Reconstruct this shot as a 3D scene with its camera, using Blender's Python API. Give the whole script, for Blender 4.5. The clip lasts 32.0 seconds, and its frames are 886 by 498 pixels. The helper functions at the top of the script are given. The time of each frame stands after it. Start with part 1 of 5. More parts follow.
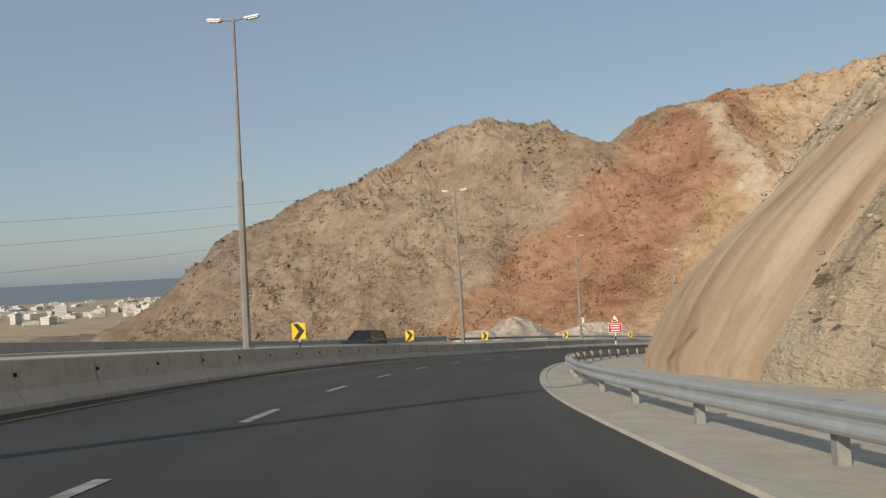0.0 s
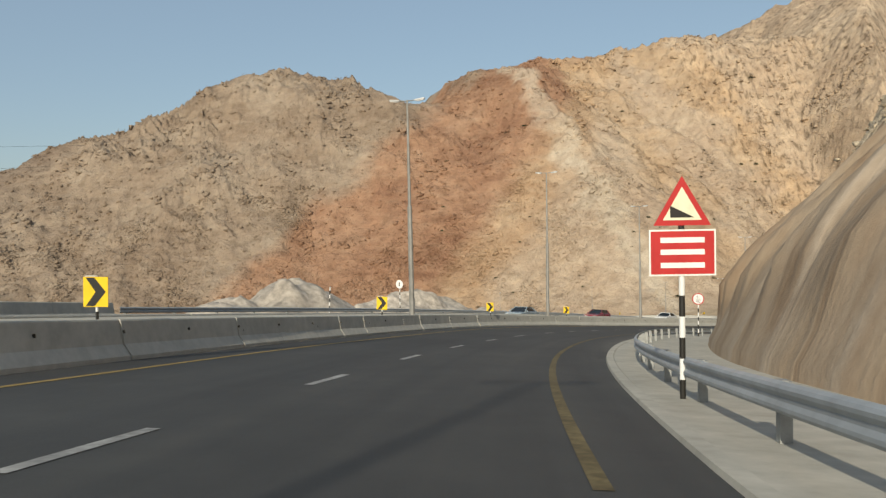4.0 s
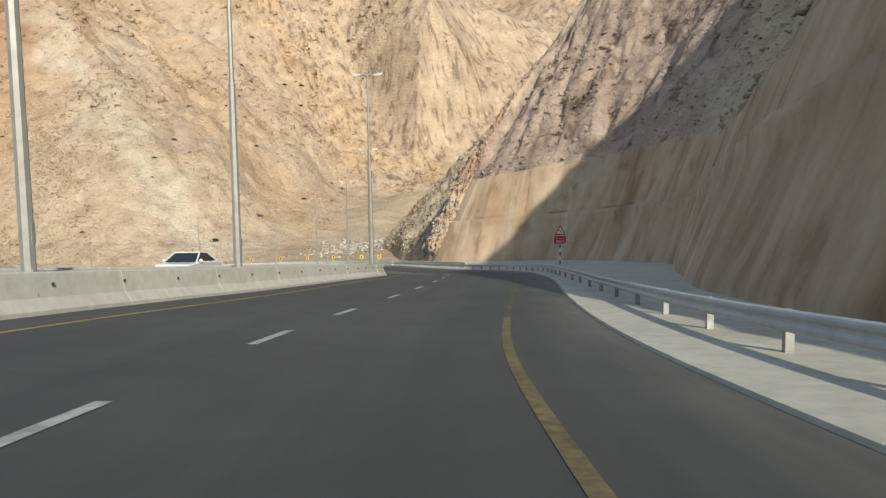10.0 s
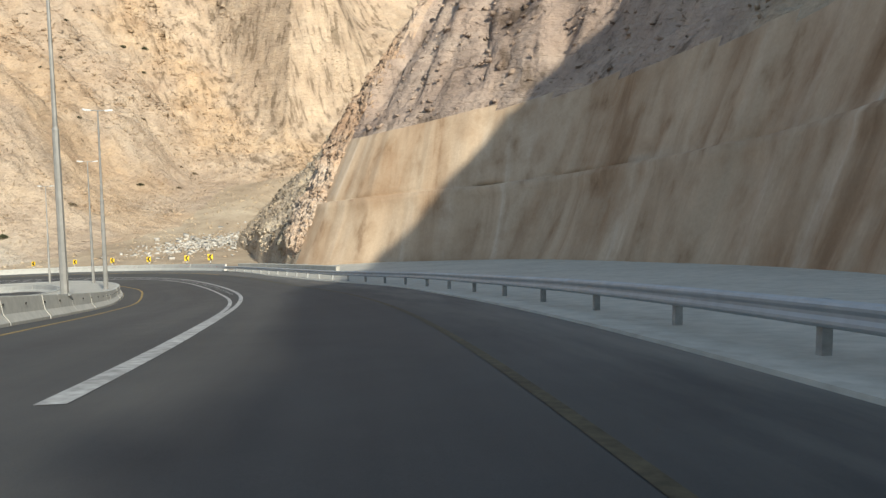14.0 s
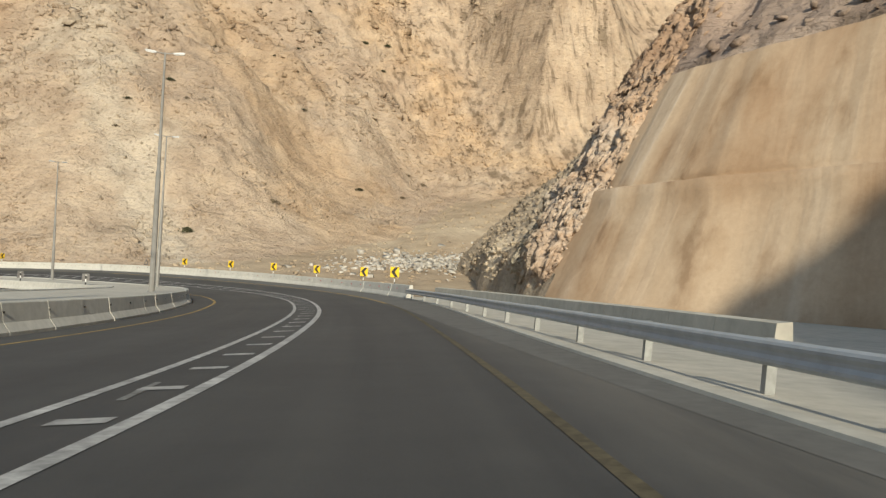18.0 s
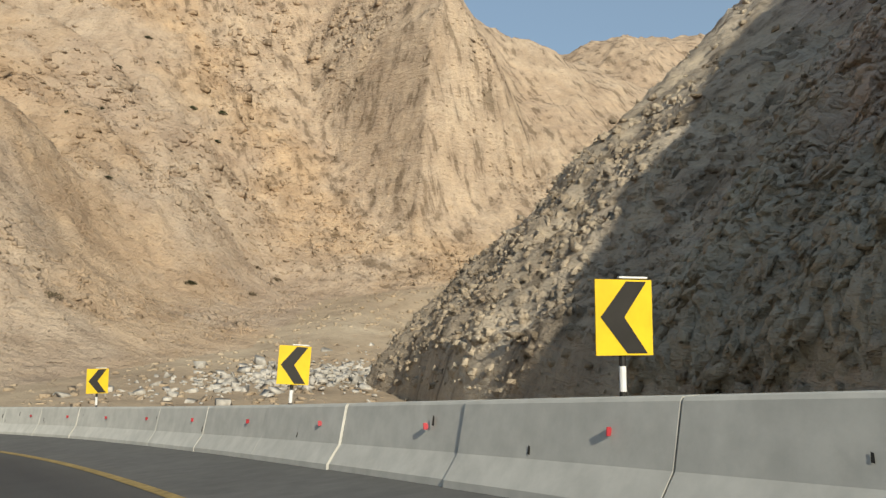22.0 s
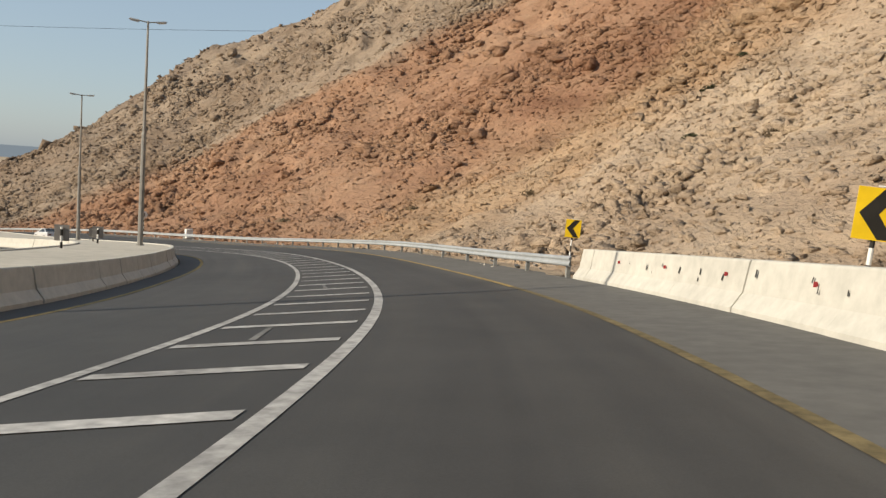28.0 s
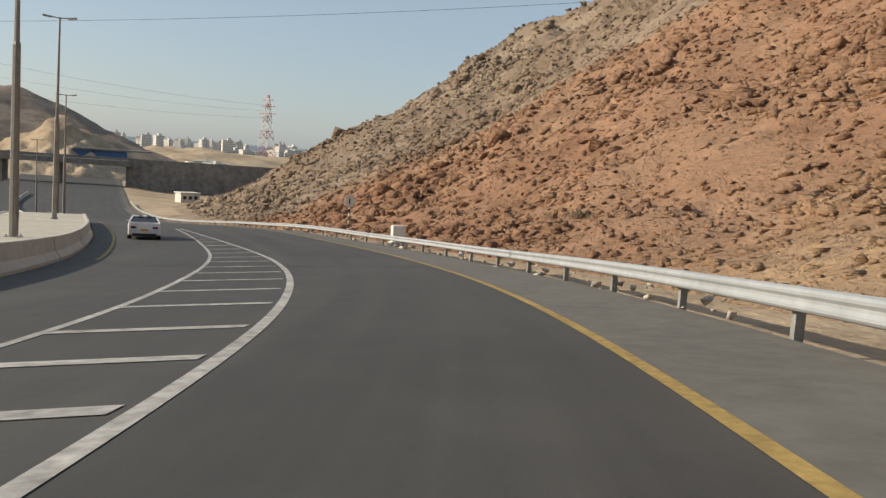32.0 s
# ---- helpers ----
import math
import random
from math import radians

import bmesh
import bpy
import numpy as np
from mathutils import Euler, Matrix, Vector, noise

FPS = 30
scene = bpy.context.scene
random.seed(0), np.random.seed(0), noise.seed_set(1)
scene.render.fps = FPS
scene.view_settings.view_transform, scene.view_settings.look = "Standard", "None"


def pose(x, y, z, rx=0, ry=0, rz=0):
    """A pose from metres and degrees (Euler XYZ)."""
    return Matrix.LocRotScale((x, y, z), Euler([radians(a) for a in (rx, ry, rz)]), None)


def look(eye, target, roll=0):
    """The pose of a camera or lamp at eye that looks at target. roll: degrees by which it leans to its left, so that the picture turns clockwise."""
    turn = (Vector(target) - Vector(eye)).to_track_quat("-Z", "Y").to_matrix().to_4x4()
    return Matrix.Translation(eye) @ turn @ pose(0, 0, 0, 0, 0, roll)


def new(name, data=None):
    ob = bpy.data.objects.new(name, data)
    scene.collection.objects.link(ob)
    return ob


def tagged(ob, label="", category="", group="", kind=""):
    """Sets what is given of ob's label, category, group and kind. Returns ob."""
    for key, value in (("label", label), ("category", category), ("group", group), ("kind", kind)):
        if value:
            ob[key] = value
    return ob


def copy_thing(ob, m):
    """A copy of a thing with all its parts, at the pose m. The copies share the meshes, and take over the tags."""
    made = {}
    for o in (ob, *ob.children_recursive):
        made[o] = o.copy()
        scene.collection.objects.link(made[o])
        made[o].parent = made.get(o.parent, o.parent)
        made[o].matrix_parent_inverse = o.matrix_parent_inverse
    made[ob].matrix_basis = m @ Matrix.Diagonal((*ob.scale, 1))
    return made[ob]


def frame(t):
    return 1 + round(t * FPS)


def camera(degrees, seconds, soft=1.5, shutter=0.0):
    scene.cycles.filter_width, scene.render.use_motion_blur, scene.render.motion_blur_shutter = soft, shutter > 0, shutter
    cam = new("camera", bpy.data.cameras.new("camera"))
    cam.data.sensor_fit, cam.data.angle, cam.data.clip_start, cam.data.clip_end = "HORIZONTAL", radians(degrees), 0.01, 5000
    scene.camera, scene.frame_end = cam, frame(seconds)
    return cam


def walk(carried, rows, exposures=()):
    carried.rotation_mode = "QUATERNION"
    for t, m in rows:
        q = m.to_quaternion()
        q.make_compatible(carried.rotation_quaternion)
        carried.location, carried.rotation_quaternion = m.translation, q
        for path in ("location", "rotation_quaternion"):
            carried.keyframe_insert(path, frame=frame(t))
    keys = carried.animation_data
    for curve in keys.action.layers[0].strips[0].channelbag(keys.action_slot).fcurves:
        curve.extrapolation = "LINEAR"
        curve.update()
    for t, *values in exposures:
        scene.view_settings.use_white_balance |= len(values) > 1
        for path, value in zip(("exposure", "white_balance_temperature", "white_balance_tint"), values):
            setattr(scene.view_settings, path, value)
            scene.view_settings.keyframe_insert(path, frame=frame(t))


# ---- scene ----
cam = camera(57.2, 32.0, soft=1.4)
# seconds, x, y, z, yaw, pitch, roll
PATH = [
    (0.0, 0.04, -0.28, -0.07, 0.31, 0.90, 3.05),
    (0.5, -0.21, 6.47, -0.74, 0.31, 1.32, 4.07),
    (1.0, -0.20, 13.10, -1.40, -0.44, 1.05, 3.54),
    (1.5, 0.09, 19.62, -2.06, -0.29, 1.32, 3.65),
    (2.0, 0.67, 26.06, -2.72, -2.27, 0.85, 3.52),
    (2.5, 1.56, 32.37, -3.38, -7.97, 0.27, 3.95),
    (4.5, 7.93, 56.29, -6.07, -15.03, -1.97, 0.86),
    (5.0, 10.04, 62.41, -6.77, -17.38, -2.86, 1.40),
    (5.5, 12.39, 68.61, -7.48, -20.79, -3.70, 2.03),
    (6.0, 15.02, 74.90, -8.19, -21.62, -4.02, 2.76),
    (6.5, 17.97, 81.21, -8.92, -23.17, -3.97, 2.59),
    (7.0, 21.24, 87.44, -9.65, -25.71, -4.11, 2.47),
    (7.5, 24.80, 93.52, -10.40, -29.62, -4.02, 1.39),
    (8.0, 28.64, 99.39, -11.15, -33.25, -4.60, 1.88),
    (8.5, 32.70, 105.01, -11.90, -35.31, -4.78, 1.83),
    (9.0, 36.93, 110.32, -12.65, -37.39, -5.16, 0.95),
    (9.5, 41.27, 115.30, -13.40, -40.21, -5.39, 1.20),
    (10.0, 45.69, 120.02, -14.14, -45.77, -5.15, 0.82),
    (10.5, 50.27, 124.58, -14.87, -49.79, -5.23, 2.07),
    (11.0, 55.07, 129.10, -15.59, -50.88, -5.04, 2.13),
    (11.5, 60.15, 133.65, -16.30, -51.95, -5.44, 1.25),
    (12.0, 65.47, 138.25, -16.99, -52.30, -5.47, 1.17),
    (12.5, 70.94, 142.87, -17.68, -53.34, -5.59, 0.36),
    (13.0, 76.43, 147.46, -18.36, -53.22, -5.83, 0.24),
    (13.5, 81.78, 151.94, -19.04, -53.67, -5.57, 0.26),
    (14.0, 86.84, 156.29, -19.72, -53.74, -5.28, 0.57),
    (14.5, 91.55, 160.57, -20.40, -49.65, -4.90, 1.12),
    (15.0, 96.02, 164.90, -21.10, -45.06, -4.84, -0.99),
    (15.5, 100.30, 169.31, -21.80, -44.26, -3.30, -2.89),
    (17.5, 116.76, 188.55, -24.78, -39.10, -2.67, -0.64),
    (18.0, 120.92, 194.18, -25.54, -37.20, -2.73, -4.28),
    (18.5, 125.02, 200.08, -26.29, -34.92, -2.69, -4.84),
    (19.0, 129.08, 206.24, -27.03, -34.23, -2.75, -5.96),
    (19.5, 133.01, 212.52, -27.74, -33.69, -3.56, -5.71),
    (20.0, 136.73, 218.76, -28.43, -37.45, -1.64, -5.08),
    (20.5, 140.18, 224.87, -29.10, -43.43, -0.58, -4.76),
    (21.0, 143.32, 230.85, -29.74, -50.23, 2.85, -3.12),
    (21.5, 146.12, 236.69, -30.35, -50.83, 6.03, -1.91),
    (22.0, 148.58, 242.41, -30.94, -49.17, 6.45, -1.60),
    (22.5, 150.71, 248.04, -31.50, -39.82, 4.49, -3.43),
    (23.0, 152.51, 253.63, -32.04, -26.66, -1.65, -5.79),
    (23.5, 154.00, 259.19, -32.56, -15.00, -4.14, -5.25),
    (24.0, 155.13, 264.78, -33.07, -6.67, -5.35, -5.44),
    (24.5, 155.77, 270.49, -33.57, 0.97, -6.09, -6.15),
    (25.0, 155.84, 276.39, -34.06, 8.82, -6.84, -4.90),
    (25.5, 155.32, 282.52, -34.54, 17.07, -7.37, -4.38),
    (27.5, 147.30, 309.14, -36.48, 29.55, -3.79, -4.52),
    (28.0, 144.22, 314.79, -36.98, 37.30, -4.94, -3.81),
    (28.5, 140.73, 320.06, -37.49, 44.44, -5.26, -3.66),
    (29.0, 136.82, 325.01, -38.01, 45.88, -5.74, -4.37),
    (29.5, 132.53, 329.75, -38.53, 46.24, -6.11, -4.62),
    (30.0, 127.83, 334.43, -39.06, 47.29, -6.58, -4.99),
    (30.5, 122.69, 339.13, -39.60, 48.02, -6.68, -4.71),
    (31.0, 117.06, 343.84, -40.14, 50.68, -6.44, -4.34),
    (31.5, 110.94, 348.54, -40.69, 54.99, -6.12, -4.12),
    (32.0, 104.32, 353.17, -41.24, 59.99, -5.95, -4.06),
]
EXPOSURES = [(0.0, -0.05, 6950, 9), (2.5, -0.05, 6900, 8), (5.0, 0.15, 6650, 4), (8.0, 0.3, 6500, 4), (11.0, 0.46, 6300, 4), (13.0, 0.6, 6200, 4), (15.0, 0.56, 6350, 4), (18.0, 0.28, 6700, 4), (20.0, 0.27, 6700, 4), (22.0, 0.16, 6500, 4), (23.0, 0.27, 6450, 4), (25.0, 0.36, 6200, 4), (28.0, 0.35, 7000, 9), (32.0, 0.33, 7100, 10)]
walk(cam, [(t, pose(x, y, z, 90 + pitch, roll, yaw)) for t, x, y, z, yaw, pitch, roll in PATH], EXPOSURES)

# ---------------------------------------------------------------- light
SUN_YAW, SUN_UP = 150.5, 25.0
world = bpy.data.worlds.new("sky")
scene.world = world
world.use_nodes = True
wn, wl = world.node_tree.nodes, world.node_tree.links
sky = wn.new("ShaderNodeTexSky")
sky.sky_type = "NISHITA"
sky.sun_disc = False
sky.sun_elevation = radians(SUN_UP)
sky.sun_rotation = radians(-SUN_YAW)
sky.altitude = 100
sky.air_density, sky.dust_density, sky.ozone_density = 1.0, 1.2, 1.5
veil = wn.new("ShaderNodeMix")
veil.data_type = "RGBA"
veil.inputs[0].default_value = 0.55
veil.inputs[7].default_value = (2.55, 3.3, 4.3, 1)
wl.new(sky.outputs[0], veil.inputs[6])
wl.new(veil.outputs[2], wn["Background"].inputs[0])
wn["Background"].inputs[1].default_value = 0.115
sun = new("sun", bpy.data.lights.new("sun", "SUN"))
sun.data.energy, sun.data.angle, sun.data.color = 4.6, radians(0.6), (1.0, 0.91, 0.78)
sx, sy = -math.sin(radians(SUN_YAW)) * math.cos(radians(SUN_UP)), math.cos(radians(SUN_YAW)) * math.cos(radians(SUN_UP))
sun.matrix_world = look((sx * 500, sy * 500, math.sin(radians(SUN_UP)) * 500), (0, 0, 0))


# ---------------------------------------------------------------- materials
def material(name):
    m = bpy.data.materials.new(name)
    m.use_nodes = True
    n, l = m.node_tree.nodes, m.node_tree.links
    return m, n, l, n["Principled BSDF"]


def tex(n, l, scale, detail=6, rough=0.6, kind="noise", stretch=None, turn=None):
    t = n.new("ShaderNodeTexNoise" if kind == "noise" else "ShaderNodeTexVoronoi")
    t.inputs["Scale"].default_value = scale
    if kind == "noise":
        t.inputs["Detail"].default_value = detail
        t.inputs["Roughness"].default_value = rough
    geo = n.new("ShaderNodeNewGeometry")
    src = geo.outputs["Position"]
    if stretch or turn:
        mp = n.new("ShaderNodeMapping")
        mp.inputs["Scale"].default_value = stretch or (1, 1, 1)
        mp.inputs["Rotation"].default_value = [radians(a) for a in (turn or (0, 0, 0))]
        l.new(src, mp.inputs[0])
        src = mp.outputs[0]
    l.new(src, t.inputs["Vector"])
    return t.outputs["Fac"] if kind == "noise" else t.outputs["Distance"]


def ramp(n, l, fac, stops):
    r = n.new("ShaderNodeValToRGB")
    e = r.color_ramp.elements
    while len(e) < len(stops):
        e.new(0.5)
    for k, (p, c) in zip(e, stops):
        k.position = p
        k.color = (*c, 1) if len(c) == 3 else c
    l.new(fac, r.inputs[0])
    return r.outputs[0]


def mix(n, l, fac, a, b, mode="MIX"):
    m = n.new("ShaderNodeMix")
    m.data_type, m.blend_type = "RGBA", mode
    for sock, v in ((m.inputs[0], fac), (m.inputs[6], a), (m.inputs[7], b)):
        if isinstance(v, (int, float)):
            sock.default_value = v
        elif isinstance(v, tuple):
            sock.default_value = (*v, 1) if len(v) == 3 else v
        else:
            l.new(v, sock)
    return m.outputs[2]


def bump(n, l, bs, height, strength, dist):
    b = n.new("ShaderNodeBump")
    b.inputs["Strength"].default_value, b.inputs["Distance"].default_value = strength, dist
    l.new(height, b.inputs["Height"])
    l.new(b.outputs[0], bs.inputs["Normal"])
    return b


def plain(name, colour, rough=0.6, metal=0.0, grain=0.12, scale=6.0, relief=0.15, dist=0.01):
    """A surface of one colour with grain and stains at two scales."""
    m, n, l, bs = material(name)
    a = tex(n, l, scale, 8)
    b = tex(n, l, scale * 0.13, 4)
    lo = tuple(c * (1 - 2.2 * grain) for c in colour)
    hi = tuple(min(1, c * (1 + 1.4 * grain)) for c in colour)
    ca = ramp(n, l, a, [(0.3, lo), (0.7, hi)])
    cb = ramp(n, l, b, [(0.35, tuple(1 - 1.6 * grain for _ in range(3))), (0.65, (1, 1, 1))])
    l.new(mix(n, l, 1.0, ca, cb, "MULTIPLY"), bs.inputs["Base Color"])
    bs.inputs["Roughness"].default_value, bs.inputs["Metallic"].default_value = rough, metal
    bs.inputs["Specular IOR Level"].default_value = 0.3
    bump(n, l, bs, a, relief, dist)
    return m


def place_fac(n, l, weights, offset, soft):
    """0 to 1 across a plane in the world, broken up by noise."""
    geo = n.new("ShaderNodeNewGeometry")
    wob = n.new("ShaderNodeTexNoise")
    wob.inputs["Scale"].default_value, wob.inputs["Detail"].default_value = 0.03, 7
    l.new(geo.outputs["Position"], wob.inputs["Vector"])
    dot = n.new("ShaderNodeVectorMath")
    dot.operation = "DOT_PRODUCT"
    dot.inputs[1].default_value = weights
    l.new(geo.outputs["Position"], dot.inputs[0])
    add = n.new("ShaderNodeMath")
    add.operation = "MULTIPLY_ADD"
    add.inputs[1].default_value = soft * 3.0
    l.new(wob.outputs["Fac"], add.inputs[0])
    l.new(dot.outputs["Value"], add.inputs[2])
    mr = n.new("ShaderNodeMapRange")
    mr.inputs["From Min"].default_value = offset + soft * 1.5 - soft / 2
    mr.inputs["From Max"].default_value = offset + soft * 1.5 + soft / 2
    l.new(add.outputs[0], mr.inputs["Value"])
    return mr.outputs[0]


def band_fac(n, l, weights, centre, width):
    """1 along a plane in the world, falling to 0 at width from it, with a ragged edge."""
    geo = n.new("ShaderNodeNewGeometry")
    wob = n.new("ShaderNodeTexNoise")
    wob.inputs["Scale"].default_value, wob.inputs["Detail"].default_value = 0.05, 6
    l.new(geo.outputs["Position"], wob.inputs["Vector"])
    dot = n.new("ShaderNodeVectorMath")
    dot.operation = "DOT_PRODUCT"
    dot.inputs[1].default_value = weights
    l.new(geo.outputs["Position"], dot.inputs[0])
    add = n.new("ShaderNodeMath")
    add.operation = "MULTIPLY_ADD"
    add.inputs[1].default_value = width * 4.0
    l.new(wob.outputs["Fac"], add.inputs[0])
    l.new(dot.outputs["Value"], add.inputs[2])
    away = n.new("ShaderNodeMath")
    away.operation = "SUBTRACT"
    away.inputs[1].default_value = centre + width * 2.0
    l.new(add.outputs[0], away.inputs[0])
    size = n.new("ShaderNodeMath")
    size.operation = "ABSOLUTE"
    l.new(away.outputs[0], size.inputs[0])
    mr = n.new("ShaderNodeMapRange")
    mr.inputs["From Min"].default_value, mr.inputs["From Max"].default_value = width * 0.35, width
    mr.inputs["To Min"].default_value, mr.inputs["To Max"].default_value = 1.0, 0.0
    l.new(size.outputs[0], mr.inputs["Value"])
    return mr.outputs[0]


def rock_material(name, zones, base, relief=1.0, strata=(0, 35, 20), bands=(), ribs=None):
    """Weathered rock: base colours with zones and bands of other rock, rain streaks, short cracks with their shade
    painted in, and grain.
    """
    m, n, l, bs = material(name)
    big = tex(n, l, 0.022, 5, 0.55)
    mid = tex(n, l, 0.16, 7, 0.62)
    fine = tex(n, l, 1.7, 8, 0.72)
    veins = tex(n, l, 0.1, 7, 0.62, stretch=(1, 0.3, 2.6), turn=strata)
    streak = tex(n, l, 0.16, 6, 0.6, stretch=(1, 1, 0.22))
    crack = tex(n, l, 0.42, 5, 0.66, stretch=(0.8, 0.45, 2.4), turn=strata)
    clump = tex(n, l, 0.045, 4, 0.6)

    def pal(cols):
        return mix(n, l, 0.42, ramp(n, l, big, [(0.33, cols[0]), (0.5, cols[1]), (0.67, cols[2])]), ramp(n, l, veins, [(0.34, cols[0]), (0.5, cols[1]), (0.65, cols[2])]))
    col = pal(base)
    for (weights, offset, soft, cols) in zones:
        col = mix(n, l, place_fac(n, l, weights, offset, soft), col, pal(cols))
    for (weights, centre, width, strength, cols) in bands:
        fac = n.new("ShaderNodeMath")
        fac.operation = "MULTIPLY"
        fac.inputs[1].default_value = strength
        l.new(band_fac(n, l, weights, centre, width), fac.inputs[0])
        col = mix(n, l, fac.outputs[0], col, pal(cols))
    col = mix(n, l, 0.8, col, ramp(n, l, streak, [(0.34, (0.8, 0.78, 0.76)), (0.5, (1, 1, 1)), (0.66, (1.1, 1.09, 1.06))]), "MULTIPLY")
    col = mix(n, l, 0.8, col, ramp(n, l, mid, [(0.3, (0.8, 0.78, 0.76)), (0.46, (0.98, 0.98, 0.98)), (0.7, (1.08, 1.07, 1.06))]), "MULTIPLY")
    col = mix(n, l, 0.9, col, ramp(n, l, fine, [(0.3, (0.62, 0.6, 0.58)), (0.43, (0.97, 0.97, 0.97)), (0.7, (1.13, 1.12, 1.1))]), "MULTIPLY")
    # shade inside cracks and under ledges, painted into the colour in clumps
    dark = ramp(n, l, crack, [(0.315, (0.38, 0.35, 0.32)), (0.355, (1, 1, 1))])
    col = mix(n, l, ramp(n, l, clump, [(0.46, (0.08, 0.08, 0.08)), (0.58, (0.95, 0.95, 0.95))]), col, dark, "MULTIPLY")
    if ribs:
        weights, offset, soft = ribs
        upright = tex(n, l, 0.45, 6, 0.6, stretch=(1, 0.55, 0.1), turn=(0, 14, 0))
        tint = ramp(n, l, upright, [(0.38, (0.55, 0.53, 0.5)), (0.46, (0.97, 0.96, 0.95)), (0.62, (1.14, 1.12, 1.08))])
        col = mix(n, l, place_fac(n, l, weights, offset, soft), col, mix(n, l, 1.0, col, tint, "MULTIPLY"))
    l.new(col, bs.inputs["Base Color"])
    bs.inputs["Roughness"].default_value = 0.95
    bs.inputs["Specular IOR Level"].default_value = 0.1
    b1 = n.new("ShaderNodeBump")
    b1.inputs["Strength"].default_value, b1.inputs["Distance"].default_value = 0.8 * relief, 1.6
    l.new(mid, b1.inputs["Height"])
    b2 = n.new("ShaderNodeBump")
    b2.inputs["Strength"].default_value, b2.inputs["Distance"].default_value = 0.8 * relief, 0.35
    l.new(fine, b2.inputs["Height"])
    l.new(b1.outputs[0], b2.inputs["Normal"])
    b3 = n.new("ShaderNodeBump")
    b3.inputs["Strength"].default_value, b3.inputs["Distance"].default_value = 0.8 * relief, 0.9
    l.new(crack, b3.inputs["Height"])
    l.new(b2.outputs[0], b3.inputs["Normal"])
    l.new(b3.outputs[0], bs.inputs["Normal"])
    return m


BEIGE = ((0.36, 0.27, 0.195), (0.415, 0.322, 0.235), (0.46, 0.372, 0.282))
ORANGE = ((0.36, 0.243, 0.144), (0.43, 0.305, 0.19), (0.465, 0.352, 0.242))
RED = ((0.215, 0.115, 0.073), (0.31, 0.184, 0.118), (0.38, 0.255, 0.172))
TAN = ((0.3, 0.194, 0.119), (0.385, 0.266, 0.17), (0.45, 0.342, 0.238))
DUN = ((0.205, 0.15, 0.108), (0.28, 0.216, 0.16), (0.345, 0.282, 0.217))
GREY = ((0.15, 0.11, 0.083), (0.215, 0.163, 0.124), (0.275, 0.222, 0.17))
PALE = ((0.4, 0.333, 0.25), (0.475, 0.408, 0.32), (0.53, 0.47, 0.385))
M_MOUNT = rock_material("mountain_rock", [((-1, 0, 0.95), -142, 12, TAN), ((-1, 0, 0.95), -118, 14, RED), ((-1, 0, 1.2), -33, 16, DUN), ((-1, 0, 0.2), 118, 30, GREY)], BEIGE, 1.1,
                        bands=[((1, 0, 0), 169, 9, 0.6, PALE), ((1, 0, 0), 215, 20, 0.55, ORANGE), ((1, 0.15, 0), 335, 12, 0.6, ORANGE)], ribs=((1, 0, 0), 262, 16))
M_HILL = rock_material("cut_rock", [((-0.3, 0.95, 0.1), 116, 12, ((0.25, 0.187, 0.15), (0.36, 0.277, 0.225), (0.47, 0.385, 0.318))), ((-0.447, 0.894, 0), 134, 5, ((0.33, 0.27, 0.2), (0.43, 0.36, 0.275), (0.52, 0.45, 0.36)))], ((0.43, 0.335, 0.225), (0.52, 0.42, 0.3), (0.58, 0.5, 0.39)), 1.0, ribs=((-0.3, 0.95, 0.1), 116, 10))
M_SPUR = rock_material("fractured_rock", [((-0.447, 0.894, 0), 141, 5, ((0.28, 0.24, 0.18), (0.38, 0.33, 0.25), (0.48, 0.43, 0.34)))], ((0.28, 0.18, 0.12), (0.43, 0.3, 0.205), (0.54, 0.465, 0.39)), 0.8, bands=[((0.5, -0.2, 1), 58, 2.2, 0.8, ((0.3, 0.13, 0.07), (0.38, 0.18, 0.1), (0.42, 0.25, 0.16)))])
M_GROUND = rock_material("stony_ground", [], ((0.3, 0.23, 0.16), (0.38, 0.3, 0.21), (0.45, 0.37, 0.27)), 0.5)


